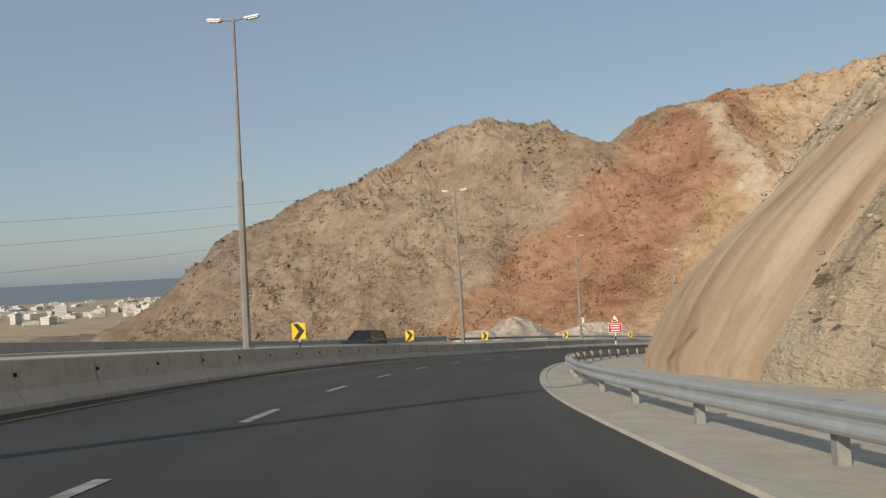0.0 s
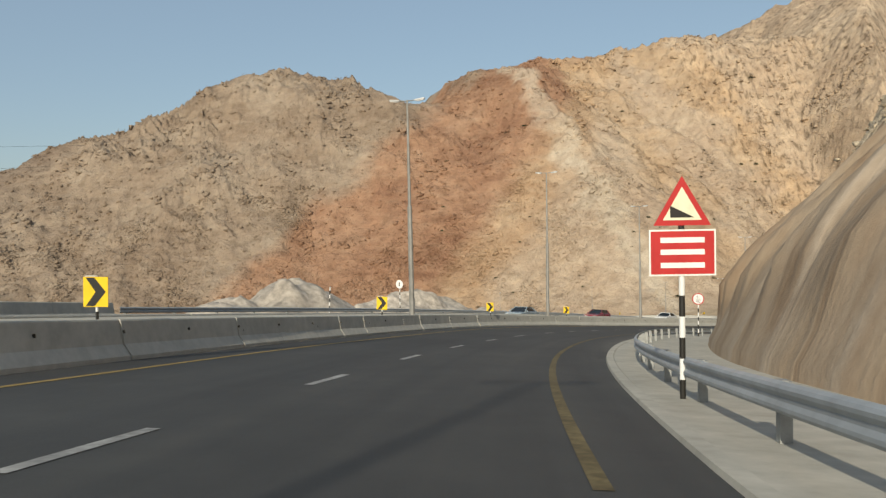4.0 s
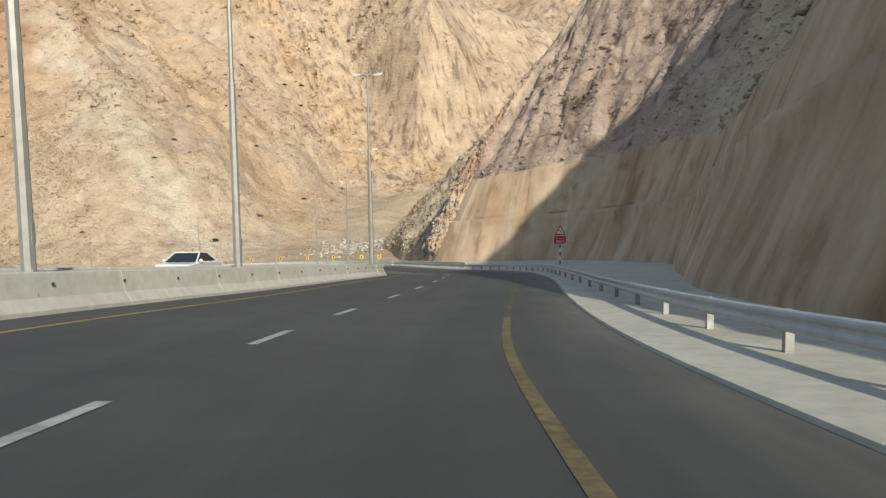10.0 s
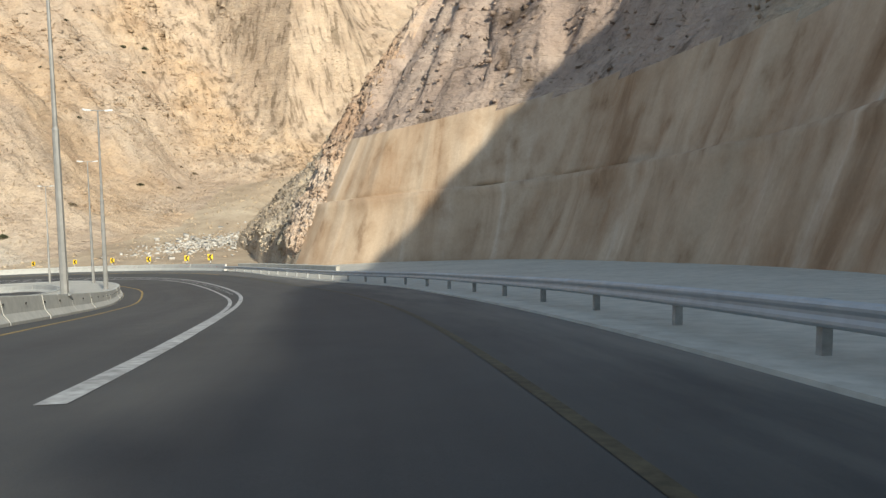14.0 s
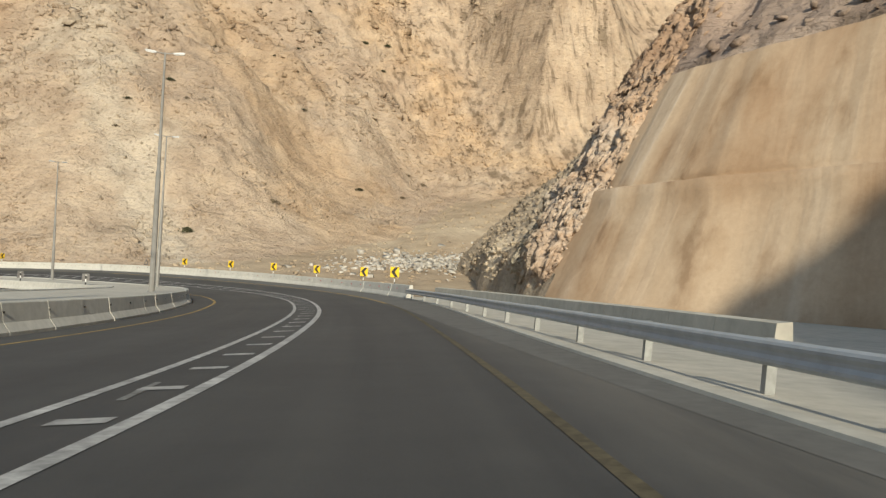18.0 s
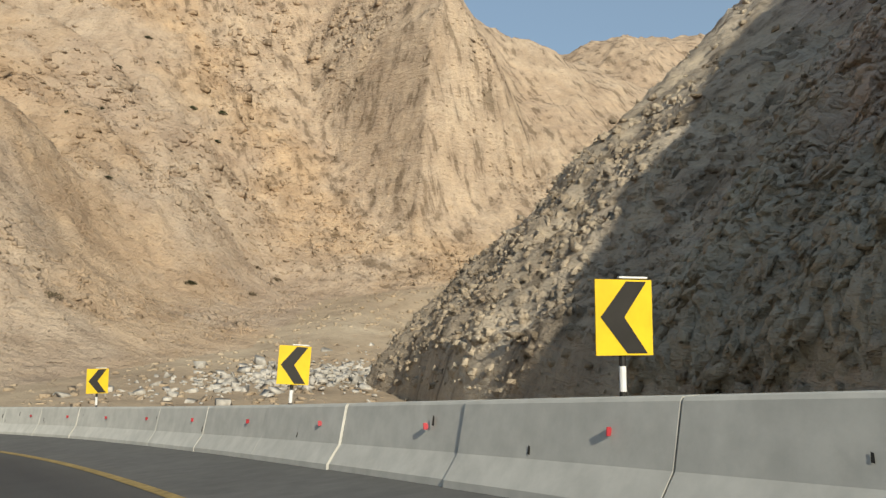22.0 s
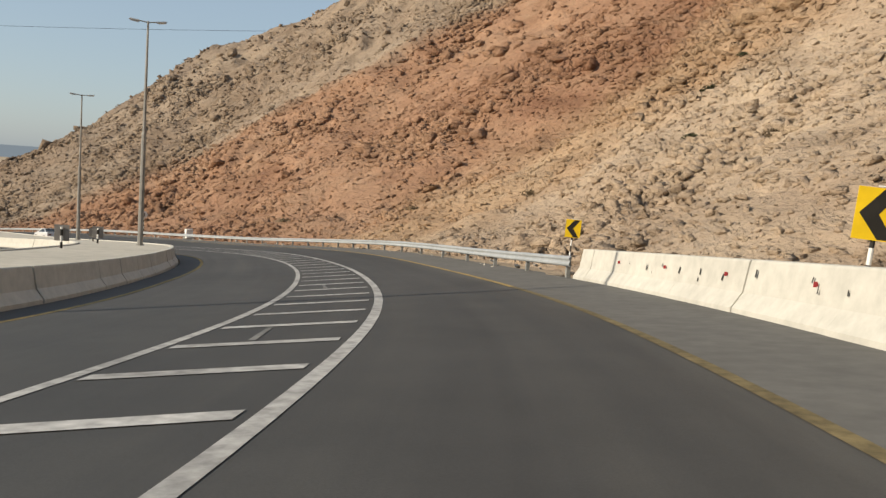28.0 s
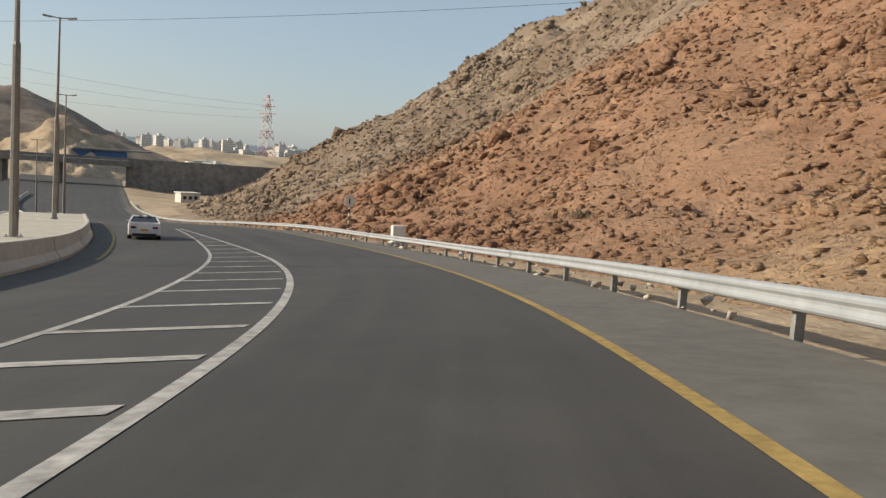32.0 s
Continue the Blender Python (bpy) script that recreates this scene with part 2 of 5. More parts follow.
def shotcrete():
    m, n, l, bs = material("sprayed_concrete")
    uv = n.new("ShaderNodeUVMap")
    uv.uv_map = "along"
    mp = n.new("ShaderNodeMapping")
    mp.inputs["Scale"].default_value = (1.0, 0.11, 1.0)
    l.new(uv.outputs[0], mp.inputs[0])
    st = n.new("ShaderNodeTexNoise")
    st.inputs["Scale"].default_value, st.inputs["Detail"].default_value, st.inputs["Roughness"].default_value = 0.3, 4, 0.55
    st.inputs["Distortion"].default_value = 0.5
    l.new(mp.outputs[0], st.inputs["Vector"])
    streak = st.outputs["Fac"]
    big = tex(n, l, 0.11, 5)
    fine = tex(n, l, 3.0, 8, 0.7)
    col = ramp(n, l, streak, [(0.32, (0.395, 0.292, 0.198)), (0.48, (0.455, 0.35, 0.245)), (0.6, (0.48, 0.377, 0.273)), (0.72, (0.55, 0.46, 0.36))])
    runs = n.new("ShaderNodeTexNoise")
    runs.inputs["Scale"].default_value, runs.inputs["Detail"].default_value, runs.inputs["Roughness"].default_value = 0.3, 4, 0.6
    runs.inputs["Distortion"].default_value = 1.2
    l.new(mp.outputs[0], runs.inputs["Vector"])
    drips = ramp(n, l, runs.outputs["Fac"], [(0.32, (0.66, 0.58, 0.52)), (0.44, (0.94, 0.9, 0.87)), (0.58, (1, 1, 1)), (0.68, (1.16, 1.18, 1.2))])
    col = mix(n, l, ramp(n, l, tex(n, l, 0.05, 4), [(0.4, (0.15, 0.15, 0.15)), (0.6, (0.85, 0.85, 0.85))]), col, drips, "MULTIPLY")
    col = mix(n, l, 0.85, col, ramp(n, l, big, [(0.36, (0.78, 0.7, 0.63)), (0.5, (0.97, 0.95, 0.93)), (0.65, (1.06, 1.05, 1.04))]), "MULTIPLY")
    # damp blots that run down from the ledges
    bm_ = n.new("ShaderNodeMapping")
    bm_.inputs["Scale"].default_value = (0.42, 0.2, 1.0)
    l.new(uv.outputs[0], bm_.inputs[0])
    blot = n.new("ShaderNodeTexNoise")
    blot.inputs["Scale"].default_value, blot.inputs["Detail"].default_value, blot.inputs["Roughness"].default_value = 1.0, 5, 0.55
    l.new(bm_.outputs[0], blot.inputs["Vector"])
    col = mix(n, l, 1.0, col, ramp(n, l, blot.outputs["Fac"], [(0.3, (0.66, 0.6, 0.55)), (0.39, (0.9, 0.87, 0.84)), (0.47, (1, 1, 1)), (0.68, (1.07, 1.06, 1.05))]), "MULTIPLY")
    col = mix(n, l, 0.4, col, ramp(n, l, fine, [(0.3, (0.74, 0.72, 0.7)), (0.6, (1, 1, 1))]), "MULTIPLY")
    l.new(col, bs.inputs["Base Color"])
    bs.inputs["Roughness"].default_value = 0.92
    bs.inputs["Specular IOR Level"].default_value = 0.12
    b = bump(n, l, bs, fine, 0.4, 0.08)
    b2 = n.new("ShaderNodeBump")
    b2.inputs["Strength"].default_value, b2.inputs["Distance"].default_value = 0.8, 0.25
    l.new(streak, b2.inputs["Height"])
    l.new(b2.outputs[0], b.inputs["Normal"])
    return m


def asphalt():
    m, n, l, bs = material("asphalt")
    big = tex(n, l, 0.12, 5)
    lane = tex(n, l, 0.9, 5, 0.6)
    fine = tex(n, l, 60, 4, 0.7)
    uv = n.new("ShaderNodeUVMap")
    uv.uv_map = "along"
    mp = n.new("ShaderNodeMapping")
    mp.inputs["Scale"].default_value = (0.02, 1.0, 1.0)
    l.new(uv.outputs[0], mp.inputs[0])
    tr = n.new("ShaderNodeTexNoise")
    tr.inputs["Scale"].default_value, tr.inputs["Detail"].default_value, tr.inputs["Roughness"].default_value = 0.9, 5, 0.6
    l.new(mp.outputs[0], tr.inputs["Vector"])
    col = ramp(n, l, big, [(0.3, (0.042, 0.0415, 0.04)), (0.7, (0.06, 0.0588, 0.056))])
    col = mix(n, l, 1.0, col, ramp(n, l, tr.outputs["Fac"], [(0.34, (0.8, 0.8, 0.81)), (0.52, (1, 1, 1)), (0.68, (1.2, 1.18, 1.14))]), "MULTIPLY")
    col = mix(n, l, 0.5, col, ramp(n, l, lane, [(0.35, (0.8, 0.8, 0.8)), (0.65, (1.15, 1.13, 1.1))]), "MULTIPLY")
    col = mix(n, l, 0.5, col, ramp(n, l, fine, [(0.3, (0.6, 0.6, 0.6)), (0.7, (1.3, 1.3, 1.3))]), "MULTIPLY")
    # dust blown against the kerb
    sep = n.new("ShaderNodeSeparateXYZ")
    l.new(uv.outputs[0], sep.inputs[0])
    edge = n.new("ShaderNodeMapRange")
    edge.inputs["From Min"].default_value, edge.inputs["From Max"].default_value = 1.3, 3.6
    l.new(sep.outputs[1], edge.inputs[0])
    dm = n.new("ShaderNodeMapping")
    dm.inputs["Scale"].default_value = (0.12, 0.8, 1.0)
    l.new(uv.outputs[0], dm.inputs[0])
    dn = n.new("ShaderNodeTexNoise")
    dn.inputs["Scale"].default_value, dn.inputs["Detail"].default_value, dn.inputs["Roughness"].default_value = 0.8, 6, 0.65
    l.new(dm.outputs[0], dn.inputs["Vector"])
    amount = mix(n, l, 1.0, edge.outputs[0], ramp(n, l, dn.outputs["Fac"], [(0.36, (0.05, 0.05, 0.05)), (0.62, (0.8, 0.8, 0.8))]), "MULTIPLY")
    col = mix(n, l, amount, col, (0.17, 0.155, 0.13, 1))
    l.new(col, bs.inputs["Base Color"])
    bs.inputs["Roughness"].default_value = 0.75
    bs.inputs["Specular IOR Level"].default_value = 0.35
    bump(n, l, bs, fine, 0.3, 0.006)
    return m


M_SHOT = shotcrete()
M_ASPHALT = asphalt()
M_DUSTY = plain("dusty_asphalt", (0.125, 0.12, 0.109), 0.9, 0, 0.08, 3.0)
M_WHITE = plain("white_road_paint", (0.42, 0.412, 0.392), 0.75, 0, 0.2, 5.0)
M_PALEW = plain("worn_white_paint", (0.2, 0.197, 0.185), 0.8, 0, 0.2, 9.0)
M_FAINT = plain("worn_yellow_paint", (0.17, 0.13, 0.06), 0.8, 0, 0.2, 7.0)
M_WORN = plain("almost_gone_yellow_paint", (0.105, 0.086, 0.05), 0.85, 0, 0.2, 7.0)
M_YELLOW = plain("yellow_road_paint", (0.36, 0.25, 0.085), 0.8, 0, 0.16, 7.0)
M_CONC = plain("barrier_concrete", (0.49, 0.472, 0.42), 0.85, 0, 0.065, 3.0, 0.3, 0.02)
M_APRON = plain("apron_concrete", (0.46, 0.43, 0.365), 0.9, 0, 0.08, 2.0, 0.3, 0.02)
M_STEEL = plain("galvanised_steel", (0.4, 0.42, 0.43), 0.55, 0.35, 0.06, 3.0, 0.05)
M_POST = plain("zinc_post", (0.34, 0.345, 0.33), 0.6, 0.4, 0.12, 5.0, 0.05)
M_POLE = plain("lamp_pole_steel", (0.29, 0.28, 0.26), 0.5, 0.35, 0.08, 2.0, 0.03)
M_LAMP = plain("lamp_head_grey", (0.5, 0.5, 0.5), 0.5, 0.2, 0.05)
M_GLASS = plain("lamp_glass", (0.75, 0.75, 0.72), 0.2, 0, 0.03)
M_SIGNY = plain("sign_yellow", (0.75, 0.5, 0.02), 0.45, 0, 0.05, 3.0, 0.02)
M_BLACK = plain("sign_black", (0.025, 0.023, 0.02), 0.5, 0, 0.1, 4.0, 0.02)
M_SIGNW = plain("sign_white", (0.74, 0.73, 0.7), 0.45, 0, 0.04, 3.0, 0.02)
M_SIGNR = plain("sign_red", (0.45, 0.03, 0.03), 0.45, 0, 0.06, 3.0, 0.02)
M_SIGNG = plain("sign_back_grey", (0.22, 0.21, 0.2), 0.6, 0.4, 0.08, 3.0, 0.02)
M_RUBBLE = plain("pale_rubble", (0.5, 0.46, 0.4), 0.95, 0, 0.22, 1.5, 0.5, 0.05)
M_DEAD = plain("dry_twigs", (0.17, 0.13, 0.08), 0.9, 0, 0.2, 5.0)
M_LEAF = plain("dusty_leaves", (0.07, 0.075, 0.035), 0.8, 0, 0.25, 5.0)


# ---------------------------------------------------------------- the road's line
# x, y, z of the driven lane every 20 m of its length, from 40 m before the start
LINE = [(1.47, -40.37, 2.75), (0.73, -20.39, 0.76), (-0.02, -0.4, -1.22), (0.11, 19.59, -3.23), (3.01, 39.34, -5.31), (8.68, 58.51, -7.49), (16.04, 77.1, -9.62),
        (25.56, 94.66, -11.72), (37.37, 110.77, -13.9), (51.07, 125.33, -16.16), (65.97, 138.68, -18.22), (81.28, 151.55, -20.16), (96.05, 164.99, -22.29),
        (109.61, 179.68, -24.63), (121.87, 195.49, -26.88), (132.88, 212.2, -28.87), (142.72, 229.61, -30.77), (150.67, 247.95, -32.65), (155.39, 267.34, -34.46),
        (154.49, 287.23, -36.04), (148.56, 306.28, -37.43), (138.2, 323.29, -38.99), (124.34, 337.69, -40.59), (108.72, 350.17, -42.05), (91.77, 360.72, -43.76),
        (73.29, 368.33, -45.5), (53.78, 372.73, -46.95), (33.97, 375.57, -48.25), (14.14, 378.34, -49.9), (-5.68, 380.9, -51.6), (-25.6, 382.2, -53.4), (-45.6, 382.5, -55.1), (-65.6, 382.3, -56.4),
        (-85.6, 382.6, -57.0), (-105.5, 384.1, -57.3), (-125.4, 386.4, -57.5), (-145.2, 389.0, -57.6)]
BANK = ([0, 36, 56, 78, 107, 149, 176, 203, 230, 257, 284, 322, 425, 500], [3.2, 2.8, 1.8, 2.3, 1.8, 1.6, 0.4, -0.6, -2.2, -4.2, -4.5, -4.5, -4.5, 0])


def spline(pts, per):
    p = np.array(pts, float)
    p = np.vstack([2 * p[0] - p[1], p, 2 * p[-1] - p[-2]])
    out = []
    for i in range(1, len(p) - 2):
        for u in np.arange(per) / per:
            a, b, c, d = p[i - 1:i + 3]
            out.append(0.5 * (2 * b + (c - a) * u + (2 * a - 5 * b + 4 * c - d) * u * u + (3 * b - a - 3 * c + d) * u ** 3))
    return np.array(out + [p[-2]])


RIB = spline(LINE, 20)
away = RIB[-1] - RIB[-2]
away[2] = -0.003
RIB = np.vstack([RIB, [RIB[-1] + away * k for k in range(1, 420)]])
RS = np.arange(len(RIB)) - 40.0
RT = np.gradient(RIB[:, :2], axis=0)
RT /= np.linalg.norm(RT, axis=1)[:, None]
RB = np.tan(np.radians(np.interp(RS, *BANK)))
RL = np.interp(RS, [150, 220], [-24, -10])
RB = np.convolve(np.pad(RB, 10, mode="edge"), np.ones(21) / 21, "valid")


def tab(*pairs):
    xs, ys = [p[0] for p in pairs], [p[1] for p in pairs]
    fine = np.arange(-60, 860, 1.0)
    v = np.convolve(np.pad(np.interp(fine, xs, ys), 9, mode="edge"), np.ones(19) / 19, "valid")
    return lambda s: float(np.interp(s, fine, v))


def at(s, d, up=0.0):
    """The place s metres along the road, d metres to the right of the driven line, up metres above the road."""
    x, y, z = (np.interp(s, RS, RIB[:, i]) for i in range(3))
    gx, gy = (np.interp(s, RS, RT[:, i]) for i in range(2))
    return (float(x + gy * d), float(y - gx * d), float(z - np.interp(s, RS, RB) * min(max(d, np.interp(s, RS, RL)), 7) + up))


def heading(s):
    """Degrees about z that turn the y axis along the road."""
    gx, gy = (np.interp(s, RS, RT[:, i]) for i in range(2))
    return math.degrees(math.atan2(-gx, gy))


YR = tab((-40, 0.75), (45, 0.75), (60, 0.68), (78, 0.76), (93, 0.83), (126, 0.95), (137, 0.68), (144, 0.95), (150, 1.0), (157, 1.55), (167, 1.75), (180, 1.6), (204, 1.65), (215, 1.9), (237, 1.5), (260, 1.35), (287, 2.0), (311, 2.2), (336, 2.35), (376, 2.3), (404, 2.33), (410, 2.15), (416, 2.05), (424, 1.85), (430, 1.8), (437, 1.6), (445, 1.4), (600, 1.3))
RE = tab((-40, 2.4), (6, 2.5), (28, 2.0), (37, 1.85), (50, 1.45), (60, 1.7), (68, 2.0), (83, 2.4), (106, 2.8), (128, 2.8), (150, 2.95), (169, 3.8), (185, 3.9), (207, 4.15), (230, 4.8), (240, 3.7), (260, 3.1), (279, 3.9), (300, 4.4), (340, 4.9), (391, 4.7), (403, 4.6), (417, 4.1), (432, 3.7), (452, 3.5), (600, 3.5))
PO = tab((-40, 3.7), (7, 3.7), (40, 2.8), (56, 2.5), (70, 2.9), (87, 3.7), (131, 4.4), (161, 5.0), (182, 4.6), (197, 5.2), (217, 5.6), (230, 5.6), (240, 4.4), (262, 3.9), (272, 3.95), (284, 4.05), (290, 4.1), (391, 4.8), (406, 4.5), (415, 4.25), (434, 4.05), (600, 4.1))
RBAR = tab((280, 4.0), (290, 4.05), (300, 4.25), (311, 4.35), (324, 4.5), (341, 4.85), (351, 4.6), (380, 4.4), (395, 4.8))
MB = tab((-40, -7.0), (12, -7.1), (26, -7.5), (52, -8.5), (89, -8.1), (110, -9.0), (132, -8.7), (150, -8.3), (163, -7.4), (175, -7.1), (188, -6.9), (200, -7.7), (216, -9.2), (250, -9.8), (269, -9.2), (285, -9.4), (305, -9.0), (348, -9.3), (359, -9.4), (385, -8.6), (400, -8.9), (413, -8.5), (424, -8.7), (435, -9.7), (452, -11.6), (461, -12.7), (470, -13.0), (515, -14.5), (600, -16))
YL = tab((-40, -6.1), (12, -6.3), (25, -6.9), (38, -6.7), (52, -7.3), (87, -6.7), (105, -7.5), (130, -7.0), (140, -7.2), (160, -6.1), (175, -5.9), (187, -5.75), (198, -6.5), (216, -7.8), (250, -8.3), (269, -7.6), (281, -7.8), (302, -7.6), (348, -7.9), (385, -7.4), (400, -7.7), (413, -7.2), (424, -7.6), (435, -8.5), (452, -10.4), (461, -11.5), (470, -11.8), (515, -13.2), (600, -15))
WH = tab((-40, -2.8), (7, -2.8), (20, -3.0), (37, -3.4), (50, -3.75), (62, -3.3), (73, -3.0), (88, -2.9), (104, -2.9), (141, -2.85), (152, -2.5), (167, -2.1), (182, -2.4), (205, -2.55))
WL = tab((194, -2.6), (199, -2.86), (205, -2.95), (210, -2.97), (217, -3.03), (240, -3.4), (260, -3.25), (293, -3.0), (328, -3.3), (345, -3.3), (360, -3.4), (376, -3.75), (390, -3.35), (404, -3.1), (412, -3.3), (434, -5.1), (443, -6.1), (453, -6.9), (469, -7.2), (500, -7.4))
WR = tab((194, -2.48), (199, -2.72), (205, -2.81), (217, -2.84), (228, -2.6), (240, -2.36), (258, -2.2), (287, -1.85), (312, -1.7), (332, -1.38), (345, -1.2), (356, -1.4), (377, -1.42), (387, -1.2), (395, -1.0), (400, -0.95), (408, -1.1), (414, -1.45), (430, -2.2), (440, -3.0), (453, -4.0), (463, -4.7), (500, -7.2))


# ---------------------------------------------------------------- mesh helpers
def link(name, verts, faces, mat, parent=None, label="", smooth=False):
    me = bpy.data.meshes.new(name)
    me.from_pydata([tuple(v) for v in verts], [], faces)
    me.materials.append(mat)
    if smooth:
        me.shade_smooth()
    ob = new(name, me)
    if parent:
        ob.parent = parent
    if label:
        ob["label"] = label
    return ob


def part(name, bm, mat, parent=None, label="", smooth=False):
    me = bpy.data.meshes.new(name)
    bmesh.ops.recalc_face_normals(bm, faces=bm.faces)
    bm.to_mesh(me)
    bm.free()
    me.materials.append(mat)
    if smooth:
        me.shade_smooth()
    ob = new(name, me)
    if parent:
        ob.parent = parent
    if label:
        ob["label"] = label
    return ob


def box(bm, size, m=None, bevel=0.0):
    g = bmesh.ops.create_cube(bm, size=1.0, matrix=(m or Matrix()) @ Matrix.Diagonal((*size, 1)))
    if bevel:
        es = list({e for v in g["verts"] for e in v.link_edges})
        bmesh.ops.bevel(bm, geom=es, offset=bevel, segments=2, affect="EDGES")
    return g["verts"]


def tube(bm, r0, r1, height, m=None, sides=12):
    return bmesh.ops.create_cone(bm, cap_ends=True, segments=sides, radius1=r0, radius2=r1, depth=height, matrix=(m or Matrix()) @ Matrix.Translation((0, 0, height / 2)))


def empty(name, m=None):
    ob = new(name)
    ob.empty_display_size = 0.3
    if m:
        ob.matrix_world = m
    return ob


def sweep(name, s0, s1, step, profile, mat, parent=None, closed=True, caps=True, label="", smooth=False):
    """Runs a profile, a function of s that gives (d, up) pairs, along the road."""
    ss = np.linspace(s0, s1, max(2, int(round((s1 - s0) / step)) + 1))
    verts, faces = [], []
    k = len(profile(s0))
    for s in ss:
        verts += [at(s, d, u) for d, u in profile(s)]
    for i in range(len(ss) - 1):
        for j in range(k if closed else k - 1):
            a, b = i * k + j, i * k + (j + 1) % k
            faces.append((a, b, b + k, a + k))
    if closed and caps:
        faces.append(tuple(range(k)))
        faces.append(tuple(range((len(ss) - 1) * k, len(ss) * k))[::-1])
    return link(name, verts, faces, mat, parent, label, smooth)


def ribbon(name, s0, s1, left, right, up, mat, parent=None, step=2.0, thick=0.0, cols=1):
    def prof(s):
        l, r = left(s), right(s)
        return [(l + (r - l) * k / cols, up) for k in range(cols + 1)]
    return sweep(name, s0, s1, step, prof, mat, parent, closed=False)


def blend(x, lo, hi):
    t = np.clip((x - lo) / (hi - lo), 0, 1)
    return t * t * (3 - 2 * t)


def lattice(x, y, seed):
    """Random values on a lattice, smoothly filled in."""
    def rnd(i, j):
        v = np.sin(i * 127.1 + j * 311.7 + seed * 74.7) * 43758.5453
        return v - np.floor(v)
    i, j = np.floor(x), np.floor(y)
    u, v = x - i, y - j
    u, v = u * u * (3 - 2 * u), v * v * (3 - 2 * v)
    return (rnd(i, j) * (1 - u) + rnd(i + 1, j) * u) * (1 - v) + (rnd(i, j + 1) * (1 - u) + rnd(i + 1, j + 1) * u) * v


def rough(x, y, size, octaves, seed, ridged=False):
    out, amp = np.zeros(x.shape), 1.0
    for k in range(octaves):
        c, s = math.cos(0.9 * k + seed), math.sin(0.9 * k + seed)
        n = lattice((c * x - s * y) / size, (s * x + c * y) / size, seed + k)
        out += amp * ((1 - np.abs(2 * n - 1)) if ridged else (2 * n - 1))
        amp *= 0.52
        size *= 0.5
    return out


def sheet(name, verts, rows, cols, mat, keep=None, smooth=False):
    """A grid of rows x cols points as one mesh."""
    idx = np.arange(rows * cols).reshape(rows, cols)
    f = np.stack([idx[:-1, :-1], idx[:-1, 1:], idx[1:, 1:], idx[1:, :-1]], -1).reshape(-1, 4)
    if keep is not None:
        f = f[keep.reshape(-1)[f].any(1)]
        used = np.unique(f)
        back = np.full(rows * cols, -1)
        back[used] = np.arange(len(used))
        verts, f = verts[used], back[f]
    me = bpy.data.meshes.new(name)
    me.vertices.add(len(verts))
    me.vertices.foreach_set("co", verts.astype(np.float32).ravel())
    me.loops.add(f.size)
    me.loops.foreach_set("vertex_index", f.astype(np.int32).ravel())
    me.polygons.add(len(f))
    me.polygons.foreach_set("loop_start", np.arange(0, f.size, 4, dtype=np.int32))
    me.update(calc_edges=True)
    me.validate()
    if smooth:
        me.shade_smooth()
    me.materials.append(mat)
    return new(name, me)


def near_road(x, y):
    """For many places: metres along the road and to its right, and the road's height there."""
    xs, ys = x.ravel(), y.ravel()
    s, d, z = np.empty_like(xs), np.empty_like(xs), np.empty_like(xs)
    line = RIB[::2, :2]
    for a in range(0, len(xs), 20000):
        b = slice(a, a + 20000)
        q = np.stack([xs[b], ys[b]], 1)
        i = 2 * np.argmin(((q[:, None] - line[None]) ** 2).sum(2), 1)
        v = q - RIB[i, :2]
        s[b] = RS[i] + (v * RT[i]).sum(1)
        d[b] = v[:, 0] * RT[i, 1] - v[:, 1] * RT[i, 0]
        z[b] = RIB[i, 2] - RB[i] * np.clip(d[b], RL[i], 7)
    return s.reshape(x.shape), d.reshape(x.shape), z.reshape(x.shape)


# ---------------------------------------------------------------- the land
FOOT = [(-520, 900), (-360, 700), (-290, 560), (-262, 490), (-228, 449), (-170, 424), (-112, 403), (-60, 395), (-20, 392), (33, 386.5), (76, 379), (114, 359), (131, 346.5), (150, 335), (178, 331), (215, 341), (258, 374), (285, 346), (330, 319), (420, 290), (560, 260)]
# by x: height of the foot, steepness, height of the crest
BASE = ([-420, -300, -228, -130, -60, -20, 33, 76, 114, 131, 150, 178, 215, 258, 285, 330, 420, 560], [-72, -64, -60, -57.5, -55.2, -53.0, -48.8, -45.8, -42.3, -40.6, -39.2, -36.8, -32.8, -23, -17, -6, 10, 30])
STEEP = ([-300, -220, -130, -60, 0, 40, 76, 120, 180, 215, 258, 285, 330, 420], [0.54, 0.53, 0.48, 0.485, 0.56, 0.7, 0.8, 0.82, 0.82, 0.86, 1.02, 1.15, 1.05, 0.9])
CREST = ([-300, -255, -228, -210, -195, -187, -178, -160, -118, -75, -48, 0, 38, 72, 88, 103, 128, 141, 152, 205, 230, 260, 285, 315, 345, 362, 395, 440, 560], [-60, -46, -29, -15, 0, 11, 20, 32, 45, 59, 69, 91, 98, 93, 82, 75, 73, 82, 98, 103, 104, 104, 106, 109, 92, 64, 60, 94, 122])

BACK = ([262, 300, 330, 360, 400, 480, 620], [-100, 50, 102, 130, 150, 175, 175])


